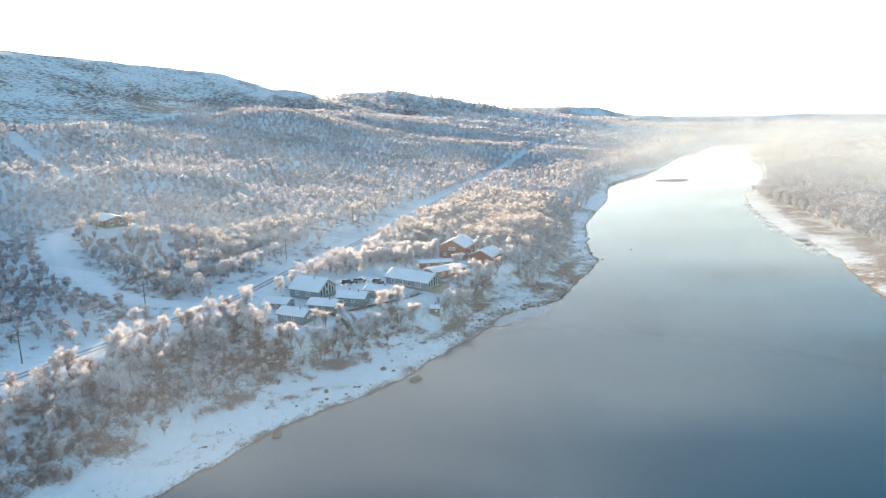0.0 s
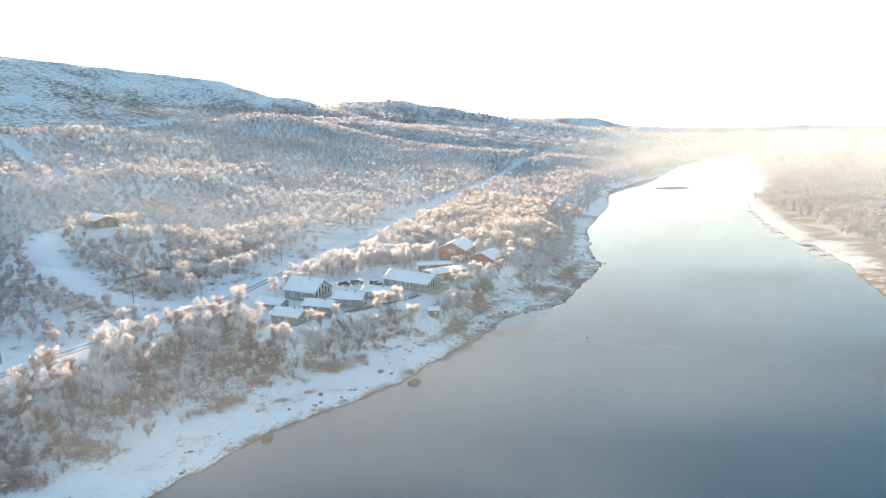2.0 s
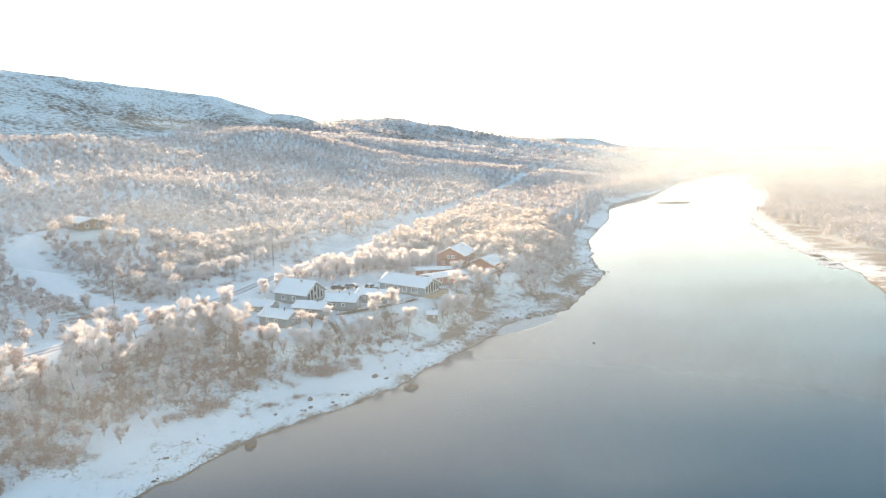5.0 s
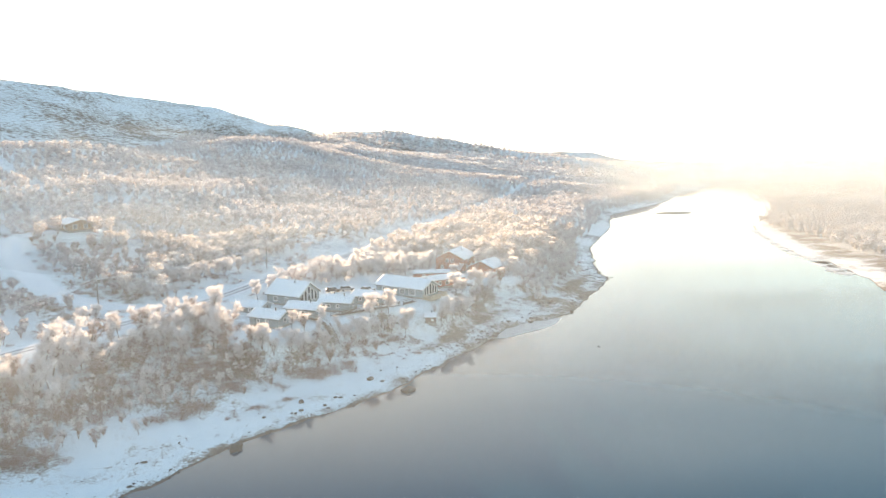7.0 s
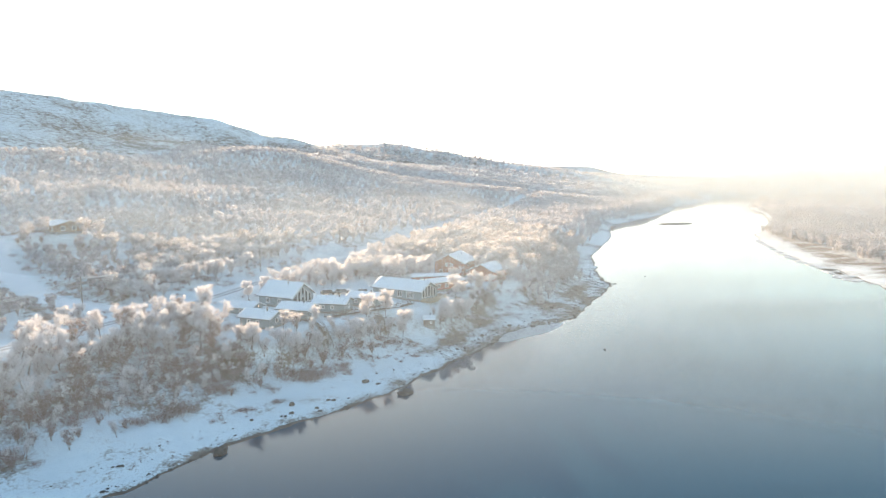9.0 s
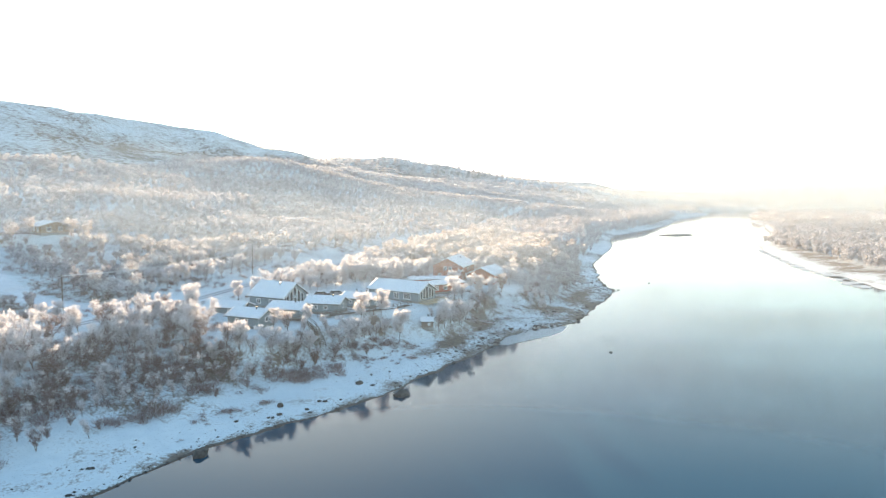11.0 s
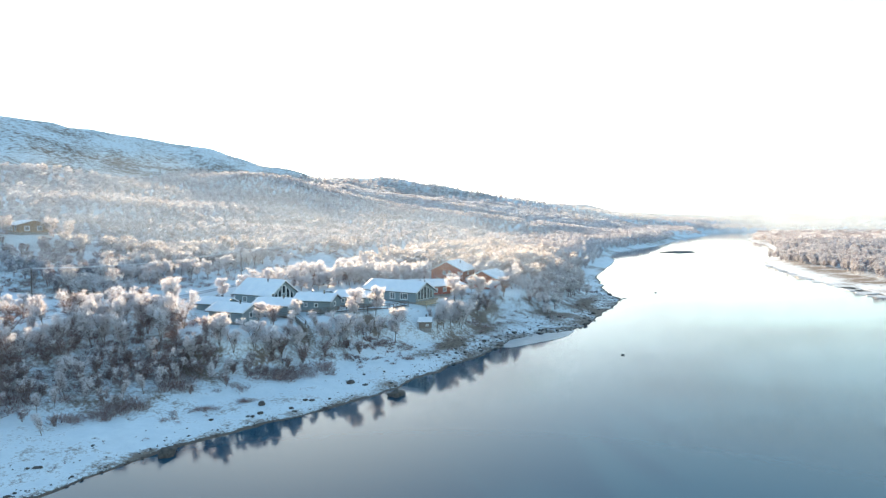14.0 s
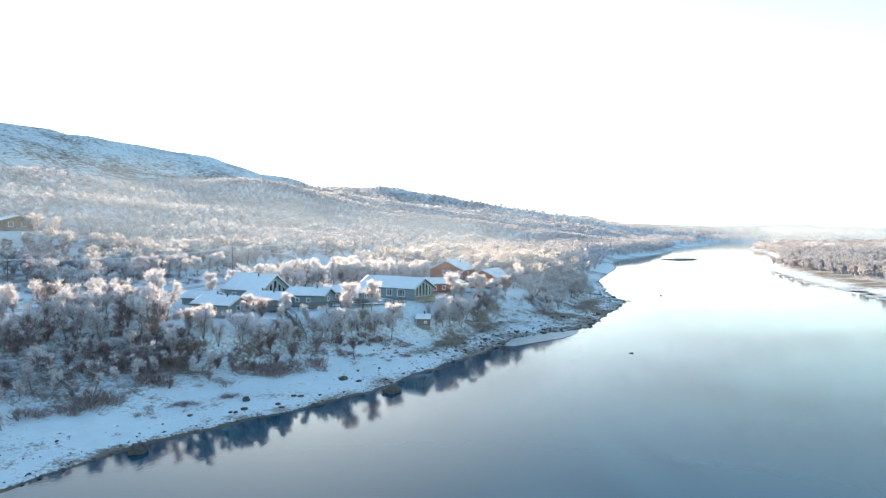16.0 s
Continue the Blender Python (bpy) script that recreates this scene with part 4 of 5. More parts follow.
def wood_mesh(name, x, y, heights, shapes, mat, label, g, category="woodland", slim=1.15, full=1.65):
    """Many light trees joined into one wood."""
    z = ground_z(x, y)
    which = g.integers(0, len(shapes), len(x))
    cos, fss, slots, base = [], [], [], 0
    for s, (co, fs, slot) in enumerate(shapes):
        ids = np.nonzero(which == s)[0]
        if not len(ids):
            continue
        a = g.uniform(0, 6.28, len(ids))
        h = heights[ids]
        wide = h * g.uniform(slim, full, len(ids))
        X = co[None, :, 0] * np.cos(a)[:, None] - co[None, :, 1] * np.sin(a)[:, None]
        Y = co[None, :, 0] * np.sin(a)[:, None] + co[None, :, 1] * np.cos(a)[:, None]
        out = np.stack([X * wide[:, None] + x[ids][:, None], Y * wide[:, None] + y[ids][:, None], co[None, :, 2] * h[:, None] + z[ids][:, None]], 2)
        n = len(co)
        fss.append((fs[None] + (np.arange(len(ids)) * n)[:, None, None]).reshape(-1, 3) + base)
        cos.append(out.reshape(-1, 3))
        slots.append(np.tile(slot, len(ids)))
        base += len(ids) * n
    me = raw_mesh(name, np.concatenate(cos), np.concatenate(fss), True)
    me.materials.append(mat)
    me.materials.append(SCRUB)
    me.polygons.foreach_set("material_index", np.concatenate(slots))
    return tagged(new(name, me), label, category, kind="stuff")




def thicket_tree(seed, height, stems, spread_out, twigs):
    """A light twig-built birch of height 1 for the thicket behind the bank."""
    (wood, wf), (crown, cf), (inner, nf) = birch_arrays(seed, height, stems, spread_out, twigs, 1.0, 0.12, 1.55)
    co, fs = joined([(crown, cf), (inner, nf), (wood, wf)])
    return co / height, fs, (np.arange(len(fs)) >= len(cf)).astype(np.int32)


FINE = [thicket_tree(s, 7.0, 1 + s % 3, 0.22, 720) for s in range(21, 25)]
MID = [puff_tree(s, 170, 0.085, 17, 1) for s in range(31, 37)]
PALE = [(co, fs, 0 * slot) for co, fs, slot in (puff_tree(s, 100, 0.1, 9, 1) for s in range(37, 41))]
FAR = [puff_tree(s, 34, 0.11, 8, 1) for s in range(41, 46)]
LIGHT = [puff_tree(s, 20, 0.15, 5, 1) for s in range(46, 50)]
DIST = [puff_tree(s, 8, 0.2, 2, 1) for s in range(51, 55)]


def woods(name, x0, x1, y0, y1, count, gap, shapes, low, high, label, test, seed, mat=FROST_FAR, slim=1.15, full=1.65):
    g = np.random.default_rng(seed)
    x, y = scatter(x0, x1, y0, y1, count, g)
    d, e = inland(x, y)
    ok = (g.random(len(x)) < wooded(x, y, d, e)) & test(x, y, d, e) & free_of_houses(x, y)
    x, y = x[ok], y[ok]
    keep = thin_out(x, y, gap)
    x, y = x[keep], y[keep]
    h = g.uniform(low, high, len(x)) * (1 + 0.2 * waves(x, y, 20))
    wood_mesh(name, x, y, h, shapes, mat, label, g, slim=slim, full=full)


g = np.random.default_rng(5)
if len(near_rest[0]):
    wood_mesh("birch_wood", *near_rest, g.uniform(3.8, 6.4, len(near_rest[0])), FINE, FROST_NEAR, "dense frosted birch wood behind the riverbank", g)
in_view = lambda x, y: np.abs(x - 20) < 0.78 * (y + 30)
point = lambda x, y, d: (y > 262) & (y < 420) & (d < 75) & (to_line(x, y, ROAD)[2] < 0)
woods("birch_wood", -60, 110, 262, 420, 16000, 4.3, MID, 5.4, 8.4, "dense frosted birch wood on the river point", lambda x, y, d, e: (d > 5) & point(x, y, d), 69, FROST_WOOD, 1.15, 1.6)
bend = lambda x, y, d: (x < -84) & (y < 232) & (d < 150)
woods("birch_wood", -230, -84, 110, 232, 18000, 3.3, MID, 3.0, 5.2, "thinly frosted mauve birches with shade painted in, in the bend of the driveway", lambda x, y, d, e: bend(x, y, d) & in_view(x, y), 70, FROST_SHADED, 1.05, 1.45)
foot = lambda x, y, d: np.where(y < 250, 150, 120)
woods("birch_wood", -230, 140, 110, 330, 30000, 4.4, MID, 4.6, 7.4, "frosted birch wood on both sides of the road", lambda x, y, d, e: (d > 5) & ~point(x, y, d) & ~bend(x, y, d) & (d < foot(x, y, d)) & in_view(x, y) & ~((x > -80) & (x < 40) & (y < 262) & (to_line(x, y, ROAD)[2] < 0)), 61, FROST_WOOD, 1.05, 1.45)
woods("hillside_wood", -330, 140, 110, 400, 52000, 3.9, FAR, 3.6, 6.0, "frosted mountain birches climbing the hillside", lambda x, y, d, e: (d >= foot(x, y, d)) & in_view(x, y), 67, FROST_FAR, 1.1, 1.45)
woods("hillside_wood", -420, 230, 330, 640, 50000, 4.5, LIGHT, 3.8, 6.4, "frosted birch wood on the upper hillside", lambda x, y, d, e: (d > 8) & ~point(x, y, d) & ((d < 120) | (y > 400)) & in_view(x, y), 62, FROST_FAR, 1.1, 1.5)
woods("hillside_wood", -420, 330, 640, 830, 50000, 4.6, LIGHT, 3.8, 6.4, "frosted birch wood along the spur", lambda x, y, d, e: (d > 12) & in_view(x, y), 68, FROST_FAR, 1.15, 1.6)
woods("distant_wood", -600, 420, 830, 1150, 60000, 5.8, DIST, 4.2, 6.6, "distant frosted birch wood on the fell side", lambda x, y, d, e: (d > 14) & in_view(x, y), 63, FROST_FAR, 1.7, 2.3)
woods("distant_wood", -300, 1400, 1150, 2600, 34000, 11, DIST, 5, 7.5, "far frosted woods along the valley", lambda x, y, d, e: (d > 14), 64, FROST_FAR, 2.3, 3.0)
brow = lambda x, y, e: (e < 60) & (y < 520)
woods("far_bank_wood", 150, 420, 230, 520, 16000, 3.4, PALE, 5.0, 7.6, "dense pale frosted birches fringing the far river bank", lambda x, y, d, e: (e > 3) & brow(x, y, e) & in_view(x, y), 71, FROST_PALE, 1.0, 1.35)
woods("far_bank_wood", 150, 900, 230, 800, 22000, 4.6, FAR, 5.5, 8.0, "frosted birch wood on the far river bank", lambda x, y, d, e: (e > 3) & ~brow(x, y, e) & in_view(x, y), 65, FROST_PALE, 1.05, 1.45)
woods("far_bank_wood", 350, 2600, 800, 2400, 26000, 13, DIST, 6, 9.0, "far frosted woods on the flat bank", lambda x, y, d, e: (e > 8), 66, FROST_SHADED, 2.0, 3.0)


# ---- willow scrub and stones ----
def scrub_shape(seed):
    g = np.random.default_rng(seed)
    n = 100
    at = np.column_stack([g.normal(size=n) * 0.25, g.normal(size=n) * 0.25, g.uniform(-0.05, 0.4, n)])
    way = unit(n, g) * 0.6 + np.array([0, 0, 0.9]) + at * np.array([1.2, 1.2, 0])
    way /= np.linalg.norm(way, axis=1)[:, None]
    return (*slivers(at, way, g.uniform(0.3, 0.65, n), g.uniform(0.016, 0.042, n), g), np.zeros(n, np.int32))


SHRUBS = [scrub_shape(s) for s in range(71, 76)]


def scrub(name, count, box_, chance, low, high, label, seed):
    g = np.random.default_rng(seed)
    x, y = scatter(*box_, count, g)
    d, e = inland(x, y)
    ok = (g.random(count) < chance(x, y, d)) & free_of_houses(x, y, -1.5) & (to_line(x, y, ROAD)[0] > 4.5) & (to_line(x, y, DRIVE)[0] > 3.5)
    x, y = x[ok], y[ok]
    wood_mesh(name, x, y, g.uniform(low, high, len(x)), SHRUBS, SCRUB, label, g, "shrubs")


scrub("willow_scrub", 9000, (-85, 30, 85, 178), lambda x, y, d: ease(12.5 + 2.5 * ease(128, 108, y), 15.5 + 2.5 * ease(128, 108, y), d) * ease(50, 34, d) * (0.3 + 0.4 * waves(x, y, 7) + 0.35 * ease(26, 18, d) * ease(150, 130, y)) * np.where(d < 23, 1.5 * (waves(x, y, 4.5) > 0.05), 1), 0.7, 2.2, "bare brown willow scrub along the riverbank", 81)
scrub("willow_scrub", 8000, (-20, 100, 160, 330), lambda x, y, d: ease(4, 8, d) * ease(30, 22, d) * (0.12 + 0.18 * ease(245, 225, y) + 0.55 * waves(x, y, 5.5)), 0.2, 0.8, "low frosty scrub on the bank below the lodge", 82)
scrub("willow_scrub", 8000, (-170, -20, 105, 300), lambda x, y, d: ease(52, 60, d) * (0.2 + 0.15 * (y < 190) + 0.4 * waves(x, y, 14)), 0.7, 1.9, "brown scrub beside the road", 83)
TUFTS = np.array([(-10.6, 177.4, 1.7), (-7.8, 178.4, 1.6), (-3.9, 179.5, 1.4), (-3.2, 172.6, 1.2), (-13.3, 174.0, 1.6), (-14.5, 166.9, 1.5), (-20.1, 164.0, 1.8), (13.8, 211.0, 2.0), (-2, 200, 2.2), (2, 203, 2.0), (-36.7, 133.5, 1.2), (-33.0, 136.8, 1.3), (-28.4, 142.2, 1.2), (-16.5, 157.5, 1.0)])
scrub("willow_scrub", 9000, (-40, 20, 130, 215), lambda x, y, d: np.max(np.exp(-((x[:, None] - TUFTS[:, 0]) ** 2 + (y[:, None] - TUFTS[:, 1]) ** 2) / TUFTS[:, 2] ** 2), axis=1), 0.4, 1.0, "rust-brown tufts of dwarf birch on the snowy bank", 84)

scrub("dwarf_scrub", 4000, (-85, -36, 88, 128), lambda x, y, d: ease(4.5, 6, d) * ease(9.5, 7.5, d) * (0.3 + 0.6 * waves(x, y, 4)), 0.15, 0.38, "low purple-brown heather poking through the snowy beach", 85)


def boulder(name, x, y, z, sx, sy, sz, seed, label):
    bm = bmesh.new()
    bmesh.ops.create_icosphere(bm, subdivisions=3, radius=1)
    for v in bm.verts:
        p = Vector([math.copysign(abs(c) ** 0.7, c) for c in v.co])
        k = 1 + 0.4 * noise.noise(p * 1.3 + Vector((seed * 3.1, 0, 0))) + 0.12 * noise.noise(p * 3 + Vector((seed, 5, 0)))
        v.co = Vector((p.x * sx, p.y * sy, (p.z if p.z > -0.4 else -0.4) * sz)) * k
    for f in bm.faces:
        f.smooth = True
    ob = part(name, bm, STONE)
    ob.matrix_world = pose(x, y, z, 0, 0, seed * 47 % 360)
    return tagged(ob, label, "rock", "shore rocks")


boulder("boulder", -4.3, 149.2, 0.0, 1.6, 1.1, 0.8, 1, "dark rounded boulder standing in the shallows")
boulder("boulder", -32.9, 122.3, 0.05, 1.35, 1.0, 0.75, 2, "dark boulder at the water's edge")
boulder("boulder", -13.0, 154.6, gz(-13.0, 154.6) + 0.1, 0.8, 0.6, 0.45, 5, "dark stone lying on the snowy beach")
boulder("boulder", -25.5, 141.0, gz(-25.5, 141.0) + 0.1, 0.6, 0.5, 0.4, 6, "dark stone lying on the snowy beach")
boulder("boulder", 97.0, 301.5, -0.08, 0.5, 0.4, 0.4, 4, "small dark stone far out in the river")
boulder("boulder", 45.0, 180.6, -0.08, 0.42, 0.32, 0.32, 3, "small dark stone breaking the river surface")
g = np.random.default_rng(9)
made = 0
while made < 200:
    i = g.integers(4, 21)
    t = g.random()
    p = SHORE[i] * (1 - t) + SHORE[i + 1] * t
    n = np.array([-(SHORE[i + 1] - SHORE[i])[1], (SHORE[i + 1] - SHORE[i])[0]])
    n /= np.linalg.norm(n)
    off = g.normal() * 3.5 + 2
    q = p + n * off
    z = gz(*q)
    if not 85 < q[1] < 345 or z < -0.35 or (q[1] < 168 and g.random() < 0.6):
        continue
    s = g.uniform(0.12, 0.34) * (1.8 if g.random() < 0.12 and q[1] > 168 else 1)
    boulder("stone", q[0], q[1], z + 0.12 * s, s * g.uniform(1, 1.7), s, s * g.uniform(0.5, 0.8), made + 10, "dark shore stone half sunk in snow" if off > 1 else "wet dark stone at the water's edge")
    made += 1

# small stones strewn along the beach
g = np.random.default_rng(19)
i = g.integers(3, 22, 9000)
t = g.random(9000)[:, None]
p = SHORE[i] * (1 - t) + SHORE[i + 1] * t
e = SHORE[i + 1] - SHORE[i]
n = np.column_stack([-e[:, 1], e[:, 0]]) / np.linalg.norm(e, axis=1)[:, None]
p = p + n * np.abs(g.normal(size=(9000, 1)) * 7)
z = ground_z(p[:, 0], p[:, 1])
ok = (z > -0.1) & (g.random(9000) < (0.35 + 0.5 * waves(p[:, 0], p[:, 1], 6)) * (0.1 + 0.9 * ease(155, 185, p[:, 1])) + 0.3 * (z < 0.25))
p, z = p[ok], z[ok]
r = g.uniform(0.05, 0.17, len(p)) * np.where(g.random(len(p)) < 0.1, 1.8, 1)
shape = np.array([(1, 0, 0), (0.2, 0.9, 0), (-1, 0.1, 0), (-0.1, -0.9, 0), (0.1, 0, 0.7), (0, 0, -0.5)])
tri = np.array([(0, 1, 4), (1, 2, 4), (2, 3, 4), (3, 0, 4), (1, 0, 5), (2, 1, 5), (3, 2, 5), (0, 3, 5)])
a = g.uniform(0, 6.28, len(p))[:, None]
sx, sy = shape[None, :, 0] * g.uniform(0.8, 1.6, (len(p), 6)), shape[None, :, 1] * g.uniform(0.8, 1.3, (len(p), 6))
co = np.stack([p[:, :1] + r[:, None] * (sx * np.cos(a) - sy * np.sin(a)), p[:, 1:] + r[:, None] * (sx * np.sin(a) + sy * np.cos(a)), z[:, None] + 0.03 + r[:, None] * shape[None, :, 2]], 2)
me = raw_mesh("shore_gravel", co.reshape(-1, 3), (tri[None] + 6 * np.arange(len(p))[:, None, None]).reshape(-1, 3), False)
me.materials.append(STONE)
tagged(new("shore_gravel", me), "dark pebbles strewn over the snowy beach", "pebbles", kind="stuff")

# thin ice lying in the little bay
SHELF = surface("snowy_ice", (0.5, 0.53, 0.56), (0.68, 0.71, 0.74), 0.6, 0.6, 0.3)
ICE = surface("thin_ice", (0.26, 0.3, 0.33), (0.4, 0.44, 0.48), 0.4, 0.35, 0.15)
edge = [(18.6, 190.0), (21, 189.2), (25, 192.5), (29.5, 196.0), (34, 199.6), (38.5, 205.2), (41.5, 211.6), (37, 211.6), (30, 209), (22.5, 201), (17, 191.5)]
bm = bmesh.new()
ring = []
for (ax, ay), (bx, by) in zip(edge, edge[1:] + edge[:1]):
    for k in range(5):
        px, py = ax + (bx - ax) * k / 5, ay + (by - ay) * k / 5
        ring.append((px + 0.35 * noise.noise((px, py, 0)), py + 0.35 * noise.noise((px, py, 7)), 0.02))
solid(bm, ring, (0, 0, 0.05))
tagged(part("ice_sheet", bm, ICE), "thin grey ice along the shore of the small bay", "ice")

# plates of shore ice along the far bank
g = np.random.default_rng(29)
for i in range(16):
    t = i / 15
    px, py = np.interp(t, [0, 0.4, 0.55, 1], [184, 194, 196, 232]) + g.normal() * 1.2 - 2.0, np.interp(t, [0, 0.4, 0.55, 1], [288, 322, 352, 458])
    long_, wide_ = g.uniform(3.5, 9), g.uniform(2.2, 4.6)
    turn = math.radians(np.interp(t, [0, 0.4, 0.55, 1], [72, 88, 78, 68]) + g.normal() * 6)
    bm = bmesh.new()
    ring = []
    for k in range(14):
        q = 6.2832 * k / 14
        u, v = long_ * math.cos(q) * g.uniform(0.85, 1.1), wide_ * math.sin(q) * g.uniform(0.75, 1.15)
        ring.append((px + u * math.cos(turn) - v * math.sin(turn), py + u * math.sin(turn) + v * math.cos(turn), 0.03))
    solid(bm, ring, (0, 0, 0.14))
    tagged(part("ice_sheet", bm, SHELF), "snowy plate of shore ice along the far bank", "ice", "far bank ice")

# gravel bar out in the river
bm = bmesh.new()
bmesh.ops.create_icosphere(bm, subdivisions=4, radius=1)
for v in bm.verts:
    k = 1 + 0.2 * noise.noise(v.co * 1.7)
    v.co = Vector((v.co.x * 19 * k, v.co.y * 8 * k, max(v.co.z, -0.3) * 1.5 * k))
bar = part("gravel_bar", bm, GRAVEL)
bar.matrix_world = pose(241, 631, -0.15, 0, 0, 8)
tagged(bar, "low brown gravel bar lying in the river", "gravel bar")

# ---- deck, walkways, rails ----
def plank_way(name, label, pts, width, rails, mat=DARKWOOD, category="walkway"):
    """A plank walk on posts along points (x, y, z), with rails."""
    w = empty(name, pose(*pts[0]), label, category)
    inv = Matrix.Translation(-Vector(pts[0]))
    for a, b in zip(pts[:-1], pts[1:]):
        a, b = Vector(a), Vector(b)
        e = b - a
        flat = Vector((e.x, e.y, 0))
        side = Vector((-e.y, e.x, 0)).normalized() * width / 2
        n = max(2, int(flat.length / 0.3))
        for i in range(n):
            p, q = a + e * (i / n), a + e * ((i + 0.86) / n)
            q.z = p.z
            bm = bmesh.new()
            solid(bm, [inv @ (p - side), inv @ (q - side), inv @ (q + side), inv @ (p + side)], (0, 0, -0.05))
            part("plank", bm, mat, w)
        m = max(1, int(flat.length / 2.0))
        for i in range(m + 1):
            p = a + e * (i / m)
            for s in rails:
                k = p + side * s
                bm = bmesh.new()
                top = inv @ (k + Vector((0, 0, 1.0)))
                low = inv @ Vector((k.x, k.y, gz(k.x, k.y) - 0.3))
                rod(bm, low, top, 0.06, 0.05, 5)
                part("post", bm, mat, w)
        for s in rails:
            for hgt in (0.55, 1.0):
                bm = bmesh.new()
                rod(bm, inv @ (a + side * s + Vector((0, 0, hgt))), inv @ (b + side * s + Vector((0, 0, hgt))), 0.05, 0.05, 5)
                part("rail", bm, mat, w)
    return w


def up(x, y, lift):
    return (x, y, gz(x, y) + lift)


plank_way("walkway", "weathered plank walkway with rails in front of the cabins", [up(-24.5, 176.5, 0.4), up(-18.5, 181.1, 0.4), up(-13.1, 185.4, 0.5), (-7.6, 193.0, 9.1), (-4.1, 196.6, 9.3)], 1.5, (1, -1))
plank_way("stairway", "long wooden stairway leading down to the river", [up(-29.5, 174.3, 0.4), up(-26.8, 171.6, 0.5), up(-24.4, 169.2, 0.5), up(-22.0, 166.6, 0.5)], 1.4, (1, -1))

deck = empty("deck", pose(-6.5, 206.8, 9.3, 0, 0, yaw_of((-13, 212), (1.5, 202))), "pale timber deck with a railing below the lodge gable", "deck")
for i in range(16):
    bm = bmesh.new()
    u = 8.6 + 0.2 * i
    box(bm, u, -4.2, 0.2, u + 0.17, 4.2, 0.26)
    part("plank", bm, PALEWOOD, deck)
for i in range(9):
    bm = bmesh.new()
    v = -4.1 + 8.2 * i / 8
    rod(bm, (11.75, v, -4.0 if i % 2 == 0 else 0.2), (11.75, v, 1.2), 0.07, 0.06, 5)
    part("post", bm, PALEWOOD, deck)
for hgt in (0.5, 0.8, 1.15):
    for a, b in (((11.75, -4.1, hgt), (11.75, 4.1, hgt)), ((8.7, -4.1, hgt), (11.75, -4.1, hgt)), ((8.7, 4.1, hgt), (11.75, 4.1, hgt))):
        bm = bmesh.new()
        rod(bm, a, b, 0.06, 0.06, 5)
        part("rail", bm, PALEWOOD, deck)
bm = bmesh.new()
box(bm, 8.7, -4.2, -0.1, 11.8, 4.2, 0.18)
part("beam", bm, PALEWOOD, deck)


# ---- parked cars ----
def car(name, x, y, yaw, paint, label):
    c = empty(name, pose(x, y, gz(x, y) + 0.02, 0, 0, yaw), label, "car", "parked cars")
    bm = bmesh.new()
    body = [(-2.2, 0.45), (-2.25, 0.8), (-2.1, 0.98), (-0.95, 1.02), (2.05, 1.0), (2.25, 0.8), (2.2, 0.4), (-2.2, 0.35)]
    solid(bm, [(u, -0.88, q) for u, q in body], (0, 1.76, 0))
    bmesh.ops.bevel(bm, geom=list(bm.edges), offset=0.07, segments=2, affect="EDGES")
    part("body", bm, paint, c)
    bm = bmesh.new()
    solid(bm, [(u, -0.76, q) for u, q in [(-1.95, 1.0), (-1.55, 1.5), (0.35, 1.52), (1.15, 1.0)]], (0, 1.52, 0))
    bmesh.ops.bevel(bm, geom=list(bm.edges), offset=0.06, segments=2, affect="EDGES")
    part("cabin_glass", bm, GLASS_DARK, c, "dark side and end windows")
    bm = bmesh.new()
    vs = box(bm, -1.5, -0.72, 1.5, 0.3, 0.72, 1.62)
    bmesh.ops.bevel(bm, geom=list(bm.edges), offset=0.04, segments=2, affect="EDGES")
    part("roof_snow", bm, SNOW, c, "snow on the car roof")
    bm = bmesh.new()
    box(bm, 1.2, -0.75, 1.0, 2.05, 0.75, 1.07)
    bmesh.ops.bevel(bm, geom=list(bm.edges), offset=0.03, segments=1, affect="EDGES")
    part("bonnet_snow", bm, SNOW, c, "snow on the bonnet")
    for u in (-1.35, 1.35):
        for s in (-1, 1):
            bm = bmesh.new()
            rod(bm, (u, s * 0.68, 0.33), (u, s * 0.9, 0.33), 0.33, 0.33, 14)
            tyre = part("tyre", bm, RUBBER, c, "black winter tyre")
            bm = bmesh.new()
            rod(bm, (u, s * 0.895, 0.33), (u, s * 0.915, 0.33), 0.2, 0.18, 10)
            part("rim", bm, STEEL, tyre)
    for s in (-1, 1):
        bm = bmesh.new()
        box(bm, 2.19, s * 0.6 - 0.16, 0.66, 2.26, s * 0.6 + 0.16, 0.8)
        part("headlight", bm, WHITE, c, "clear headlight")
    return c


DARKPAINT = surface("dark_car_paint", (0.03, 0.035, 0.045), (0.05, 0.055, 0.065), 2, 0.3, 0.0)
GREYPAINT = surface("grey_car_paint", (0.2, 0.21, 0.22), (0.28, 0.29, 0.3), 2, 0.3, 0.0)
car("car", -29.0, 208.6, 12, DARKPAINT, "dark estate car with snow on its roof")
car("car", -25.0, 210.2, 20, GREYPAINT, "grey hatchback with snow on its roof")
car("car", -18.6, 208.6, -40, DARKPAINT, "dark car parked beside the lodge")


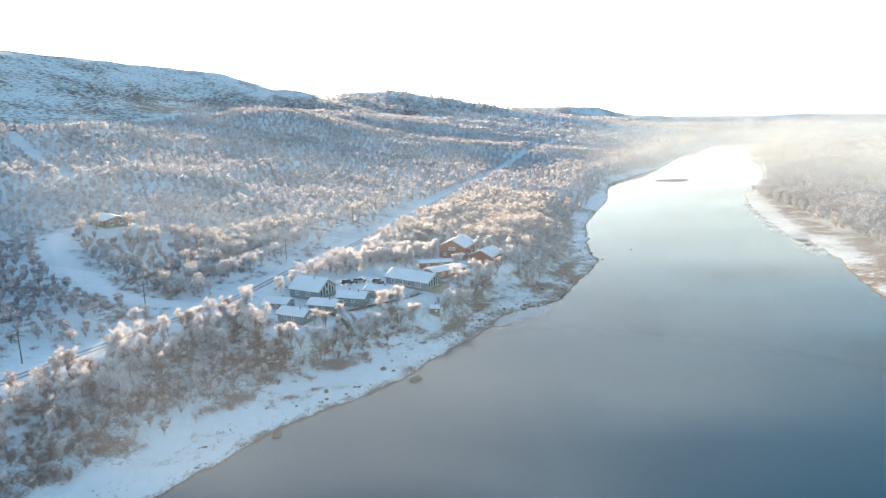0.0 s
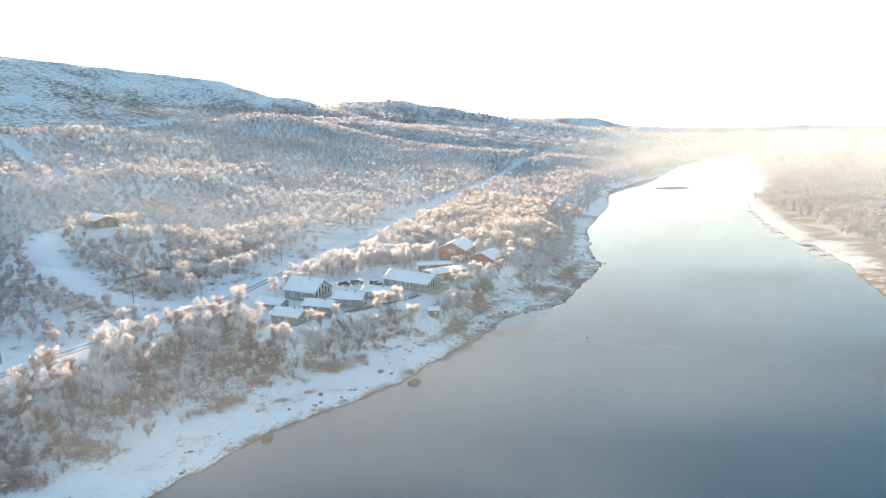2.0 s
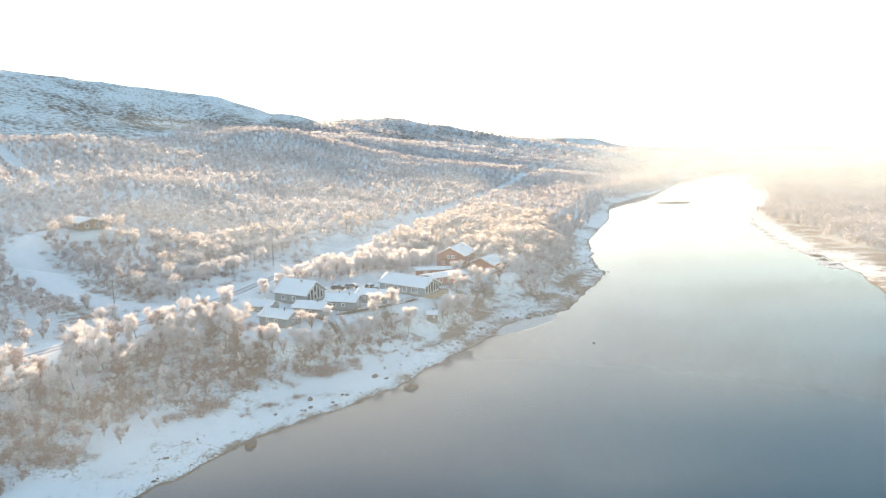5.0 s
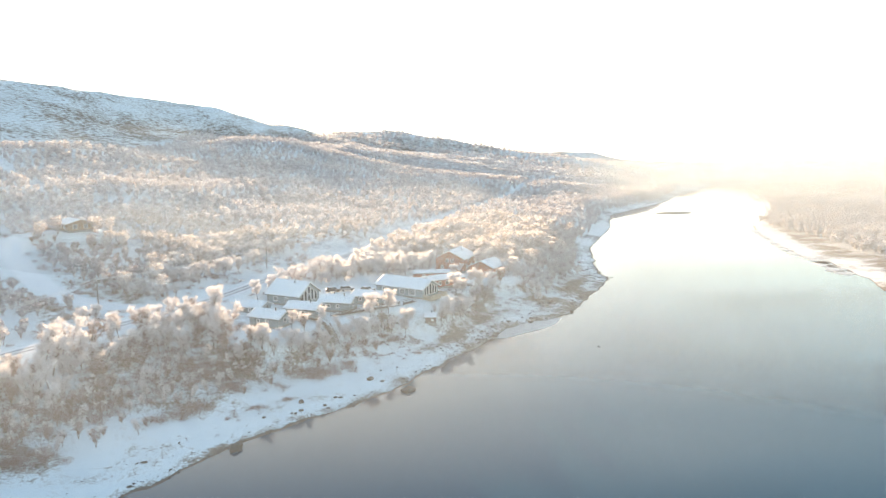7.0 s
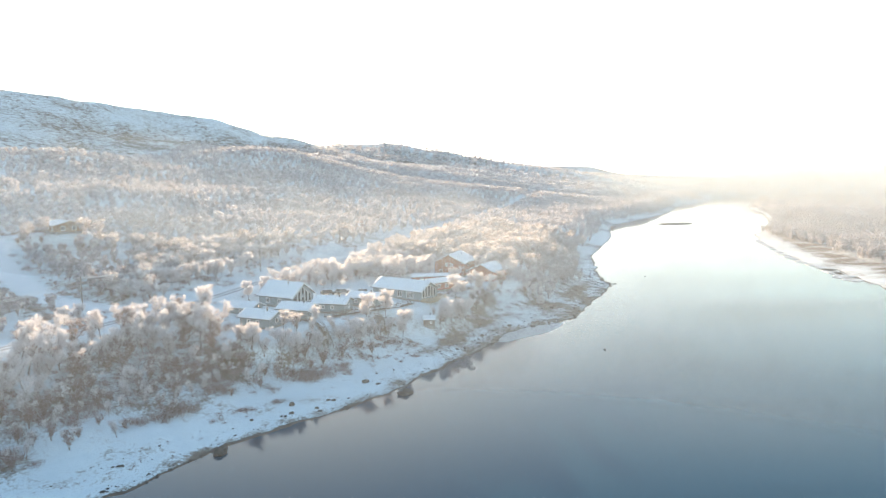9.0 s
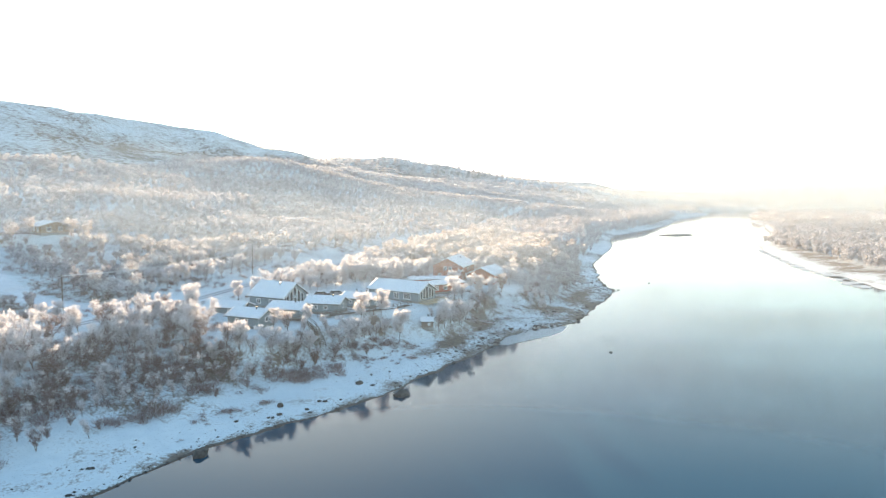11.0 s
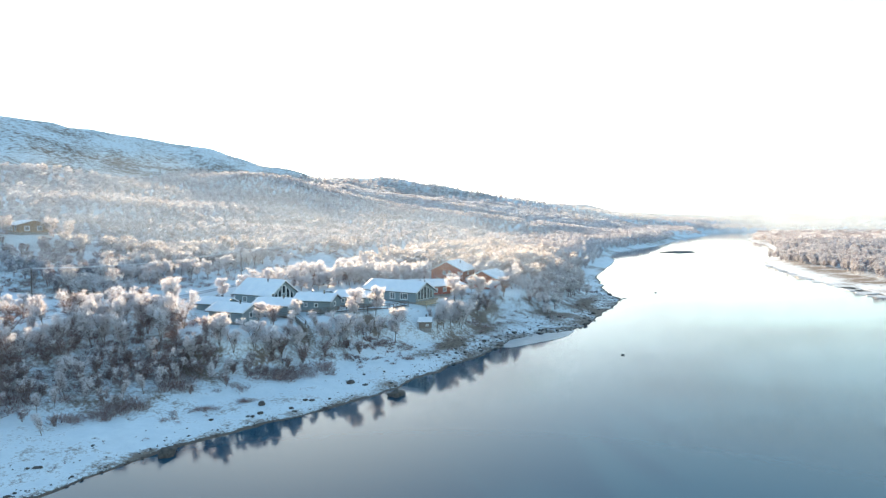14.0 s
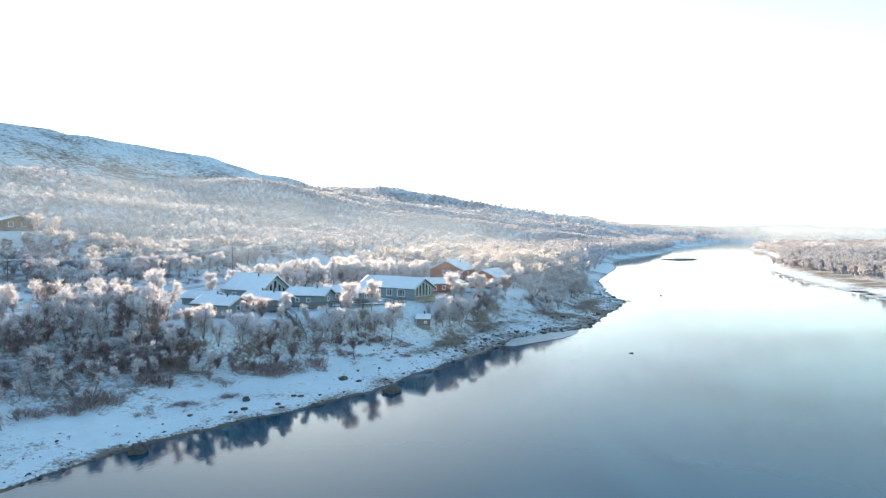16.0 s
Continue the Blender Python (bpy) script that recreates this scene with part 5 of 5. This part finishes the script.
# ---- power line ----
def power_pole(x, y, height, yaw):
    p = empty("power_pole", pose(x, y, gz(x, y), 0, 0, yaw), "dark wooden power pole with a crossarm beside the road", "power pole", "power poles")
    bm = bmesh.new()
    rod(bm, (0, 0, -0.5), (0, 0, height), 0.15, 0.1, 8)
    part("pole", bm, DARKWOOD, p)
    bm = bmesh.new()
    box(bm, -0.9, -0.06, height - 0.5, 0.9, 0.06, height - 0.36)
    part("crossarm", bm, DARKWOOD, p)
    for u in (-0.8, 0.0, 0.8):
        bm = bmesh.new()
        rod(bm, (u, 0, height - 0.36), (u, 0, height - 0.14), 0.05, 0.04, 6)
        part("insulator", bm, WHITE, p, "pale insulator")
    return p


POLES = [(-118, 85, 8.2), (-93.8, 137.7, 8.2), (-83, 177, 8.2), (-55, 233, 8.2), (-37, 292, 8.2), (-12, 380, 8.2)]
for i, (x, y, h) in enumerate(POLES):
    j = min(i, len(POLES) - 2)
    power_pole(x, y, h, yaw_of(POLES[j], POLES[j + 1]) - 90)
WIRE = surface("frosted_wire", (0.68, 0.68, 0.7), (0.85, 0.85, 0.87), 5, 0.7, 0.1)
for (x0, y0, h0), (x1, y1, h1) in zip(POLES[:-1], POLES[1:]):
    a, b = Vector((x0, y0, gz(x0, y0) + h0 - 0.15)), Vector((x1, y1, gz(x1, y1) + h1 - 0.15))
    side = Vector((b.y - a.y, a.x - b.x, 0)).normalized()
    for s in (-0.8, 0.8):
        k = np.linspace(0, 1, 17)
        path = [a + (b - a) * t + side * s - Vector((0, 0, 1.3 * 4 * t * (1 - t))) for t in k]
        co, fs = tube_arrays([tuple(p) for p in path], np.full(17, 0.05), 4)
        me = raw_mesh("wire", co, fs)
        me.materials.append(WIRE)
        tagged(new("power_line", me), "frosted overhead wire hanging between poles", "power line", "overhead wires")


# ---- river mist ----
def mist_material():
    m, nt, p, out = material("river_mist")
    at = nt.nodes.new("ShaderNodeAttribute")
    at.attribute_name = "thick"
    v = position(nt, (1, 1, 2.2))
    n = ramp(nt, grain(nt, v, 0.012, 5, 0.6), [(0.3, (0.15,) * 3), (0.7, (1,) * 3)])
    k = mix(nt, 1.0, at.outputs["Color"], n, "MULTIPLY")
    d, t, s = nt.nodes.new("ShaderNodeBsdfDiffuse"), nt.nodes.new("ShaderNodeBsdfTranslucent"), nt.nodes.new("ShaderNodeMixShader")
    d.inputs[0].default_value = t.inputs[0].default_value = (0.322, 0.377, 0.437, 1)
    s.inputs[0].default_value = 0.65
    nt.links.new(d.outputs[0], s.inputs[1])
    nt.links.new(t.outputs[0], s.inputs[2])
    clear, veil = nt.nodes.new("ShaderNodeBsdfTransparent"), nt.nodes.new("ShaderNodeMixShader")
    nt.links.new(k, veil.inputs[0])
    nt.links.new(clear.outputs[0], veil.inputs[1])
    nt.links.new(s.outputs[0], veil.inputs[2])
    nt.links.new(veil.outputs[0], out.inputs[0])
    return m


MIST = mist_material()


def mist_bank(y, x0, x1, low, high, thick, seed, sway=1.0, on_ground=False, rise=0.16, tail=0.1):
    """A drifting veil of river mist, or of haze and glare over the woods, that fades out at all its edges."""
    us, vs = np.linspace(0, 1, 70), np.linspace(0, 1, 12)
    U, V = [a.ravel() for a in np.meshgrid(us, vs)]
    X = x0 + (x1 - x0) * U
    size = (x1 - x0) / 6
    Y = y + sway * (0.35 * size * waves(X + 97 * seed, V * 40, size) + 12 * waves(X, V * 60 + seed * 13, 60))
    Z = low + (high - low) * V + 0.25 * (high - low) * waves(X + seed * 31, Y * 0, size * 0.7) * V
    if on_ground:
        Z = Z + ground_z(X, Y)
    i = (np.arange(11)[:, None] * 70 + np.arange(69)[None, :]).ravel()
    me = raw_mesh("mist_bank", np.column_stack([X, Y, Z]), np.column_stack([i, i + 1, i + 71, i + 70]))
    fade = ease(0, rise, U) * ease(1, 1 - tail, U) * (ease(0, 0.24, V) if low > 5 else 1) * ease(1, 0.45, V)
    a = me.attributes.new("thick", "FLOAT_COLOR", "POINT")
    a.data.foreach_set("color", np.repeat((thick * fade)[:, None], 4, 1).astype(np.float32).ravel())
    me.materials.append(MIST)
    return tagged(new("mist_bank", me), "thin pale sheet of mist over the river, and of haze and glare over the woods", "mist", kind="stuff")


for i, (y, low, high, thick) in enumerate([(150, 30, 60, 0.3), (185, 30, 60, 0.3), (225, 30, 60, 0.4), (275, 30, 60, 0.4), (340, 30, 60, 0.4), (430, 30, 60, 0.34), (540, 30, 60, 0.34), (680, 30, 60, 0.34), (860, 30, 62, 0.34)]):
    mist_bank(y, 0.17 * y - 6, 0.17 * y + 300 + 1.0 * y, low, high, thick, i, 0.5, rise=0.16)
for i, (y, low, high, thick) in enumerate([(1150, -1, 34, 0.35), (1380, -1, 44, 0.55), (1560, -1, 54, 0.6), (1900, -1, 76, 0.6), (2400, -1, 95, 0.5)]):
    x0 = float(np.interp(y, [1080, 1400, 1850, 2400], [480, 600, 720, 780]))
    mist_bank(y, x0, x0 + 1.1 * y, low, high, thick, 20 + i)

# the same layer drifting above the near water, and thin veils over the woods for haze and lens glare
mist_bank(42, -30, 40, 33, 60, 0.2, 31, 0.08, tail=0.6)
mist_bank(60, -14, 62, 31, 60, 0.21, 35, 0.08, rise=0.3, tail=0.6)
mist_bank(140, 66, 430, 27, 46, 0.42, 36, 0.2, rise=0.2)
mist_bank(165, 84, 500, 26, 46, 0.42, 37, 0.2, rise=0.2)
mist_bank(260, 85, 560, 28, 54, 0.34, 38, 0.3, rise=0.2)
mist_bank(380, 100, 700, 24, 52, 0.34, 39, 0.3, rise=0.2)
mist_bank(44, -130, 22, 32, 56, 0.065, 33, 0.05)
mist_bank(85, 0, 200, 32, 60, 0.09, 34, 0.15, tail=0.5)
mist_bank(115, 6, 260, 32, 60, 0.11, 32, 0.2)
# sheets added over the hillside: some haze, and lens glare below the sun
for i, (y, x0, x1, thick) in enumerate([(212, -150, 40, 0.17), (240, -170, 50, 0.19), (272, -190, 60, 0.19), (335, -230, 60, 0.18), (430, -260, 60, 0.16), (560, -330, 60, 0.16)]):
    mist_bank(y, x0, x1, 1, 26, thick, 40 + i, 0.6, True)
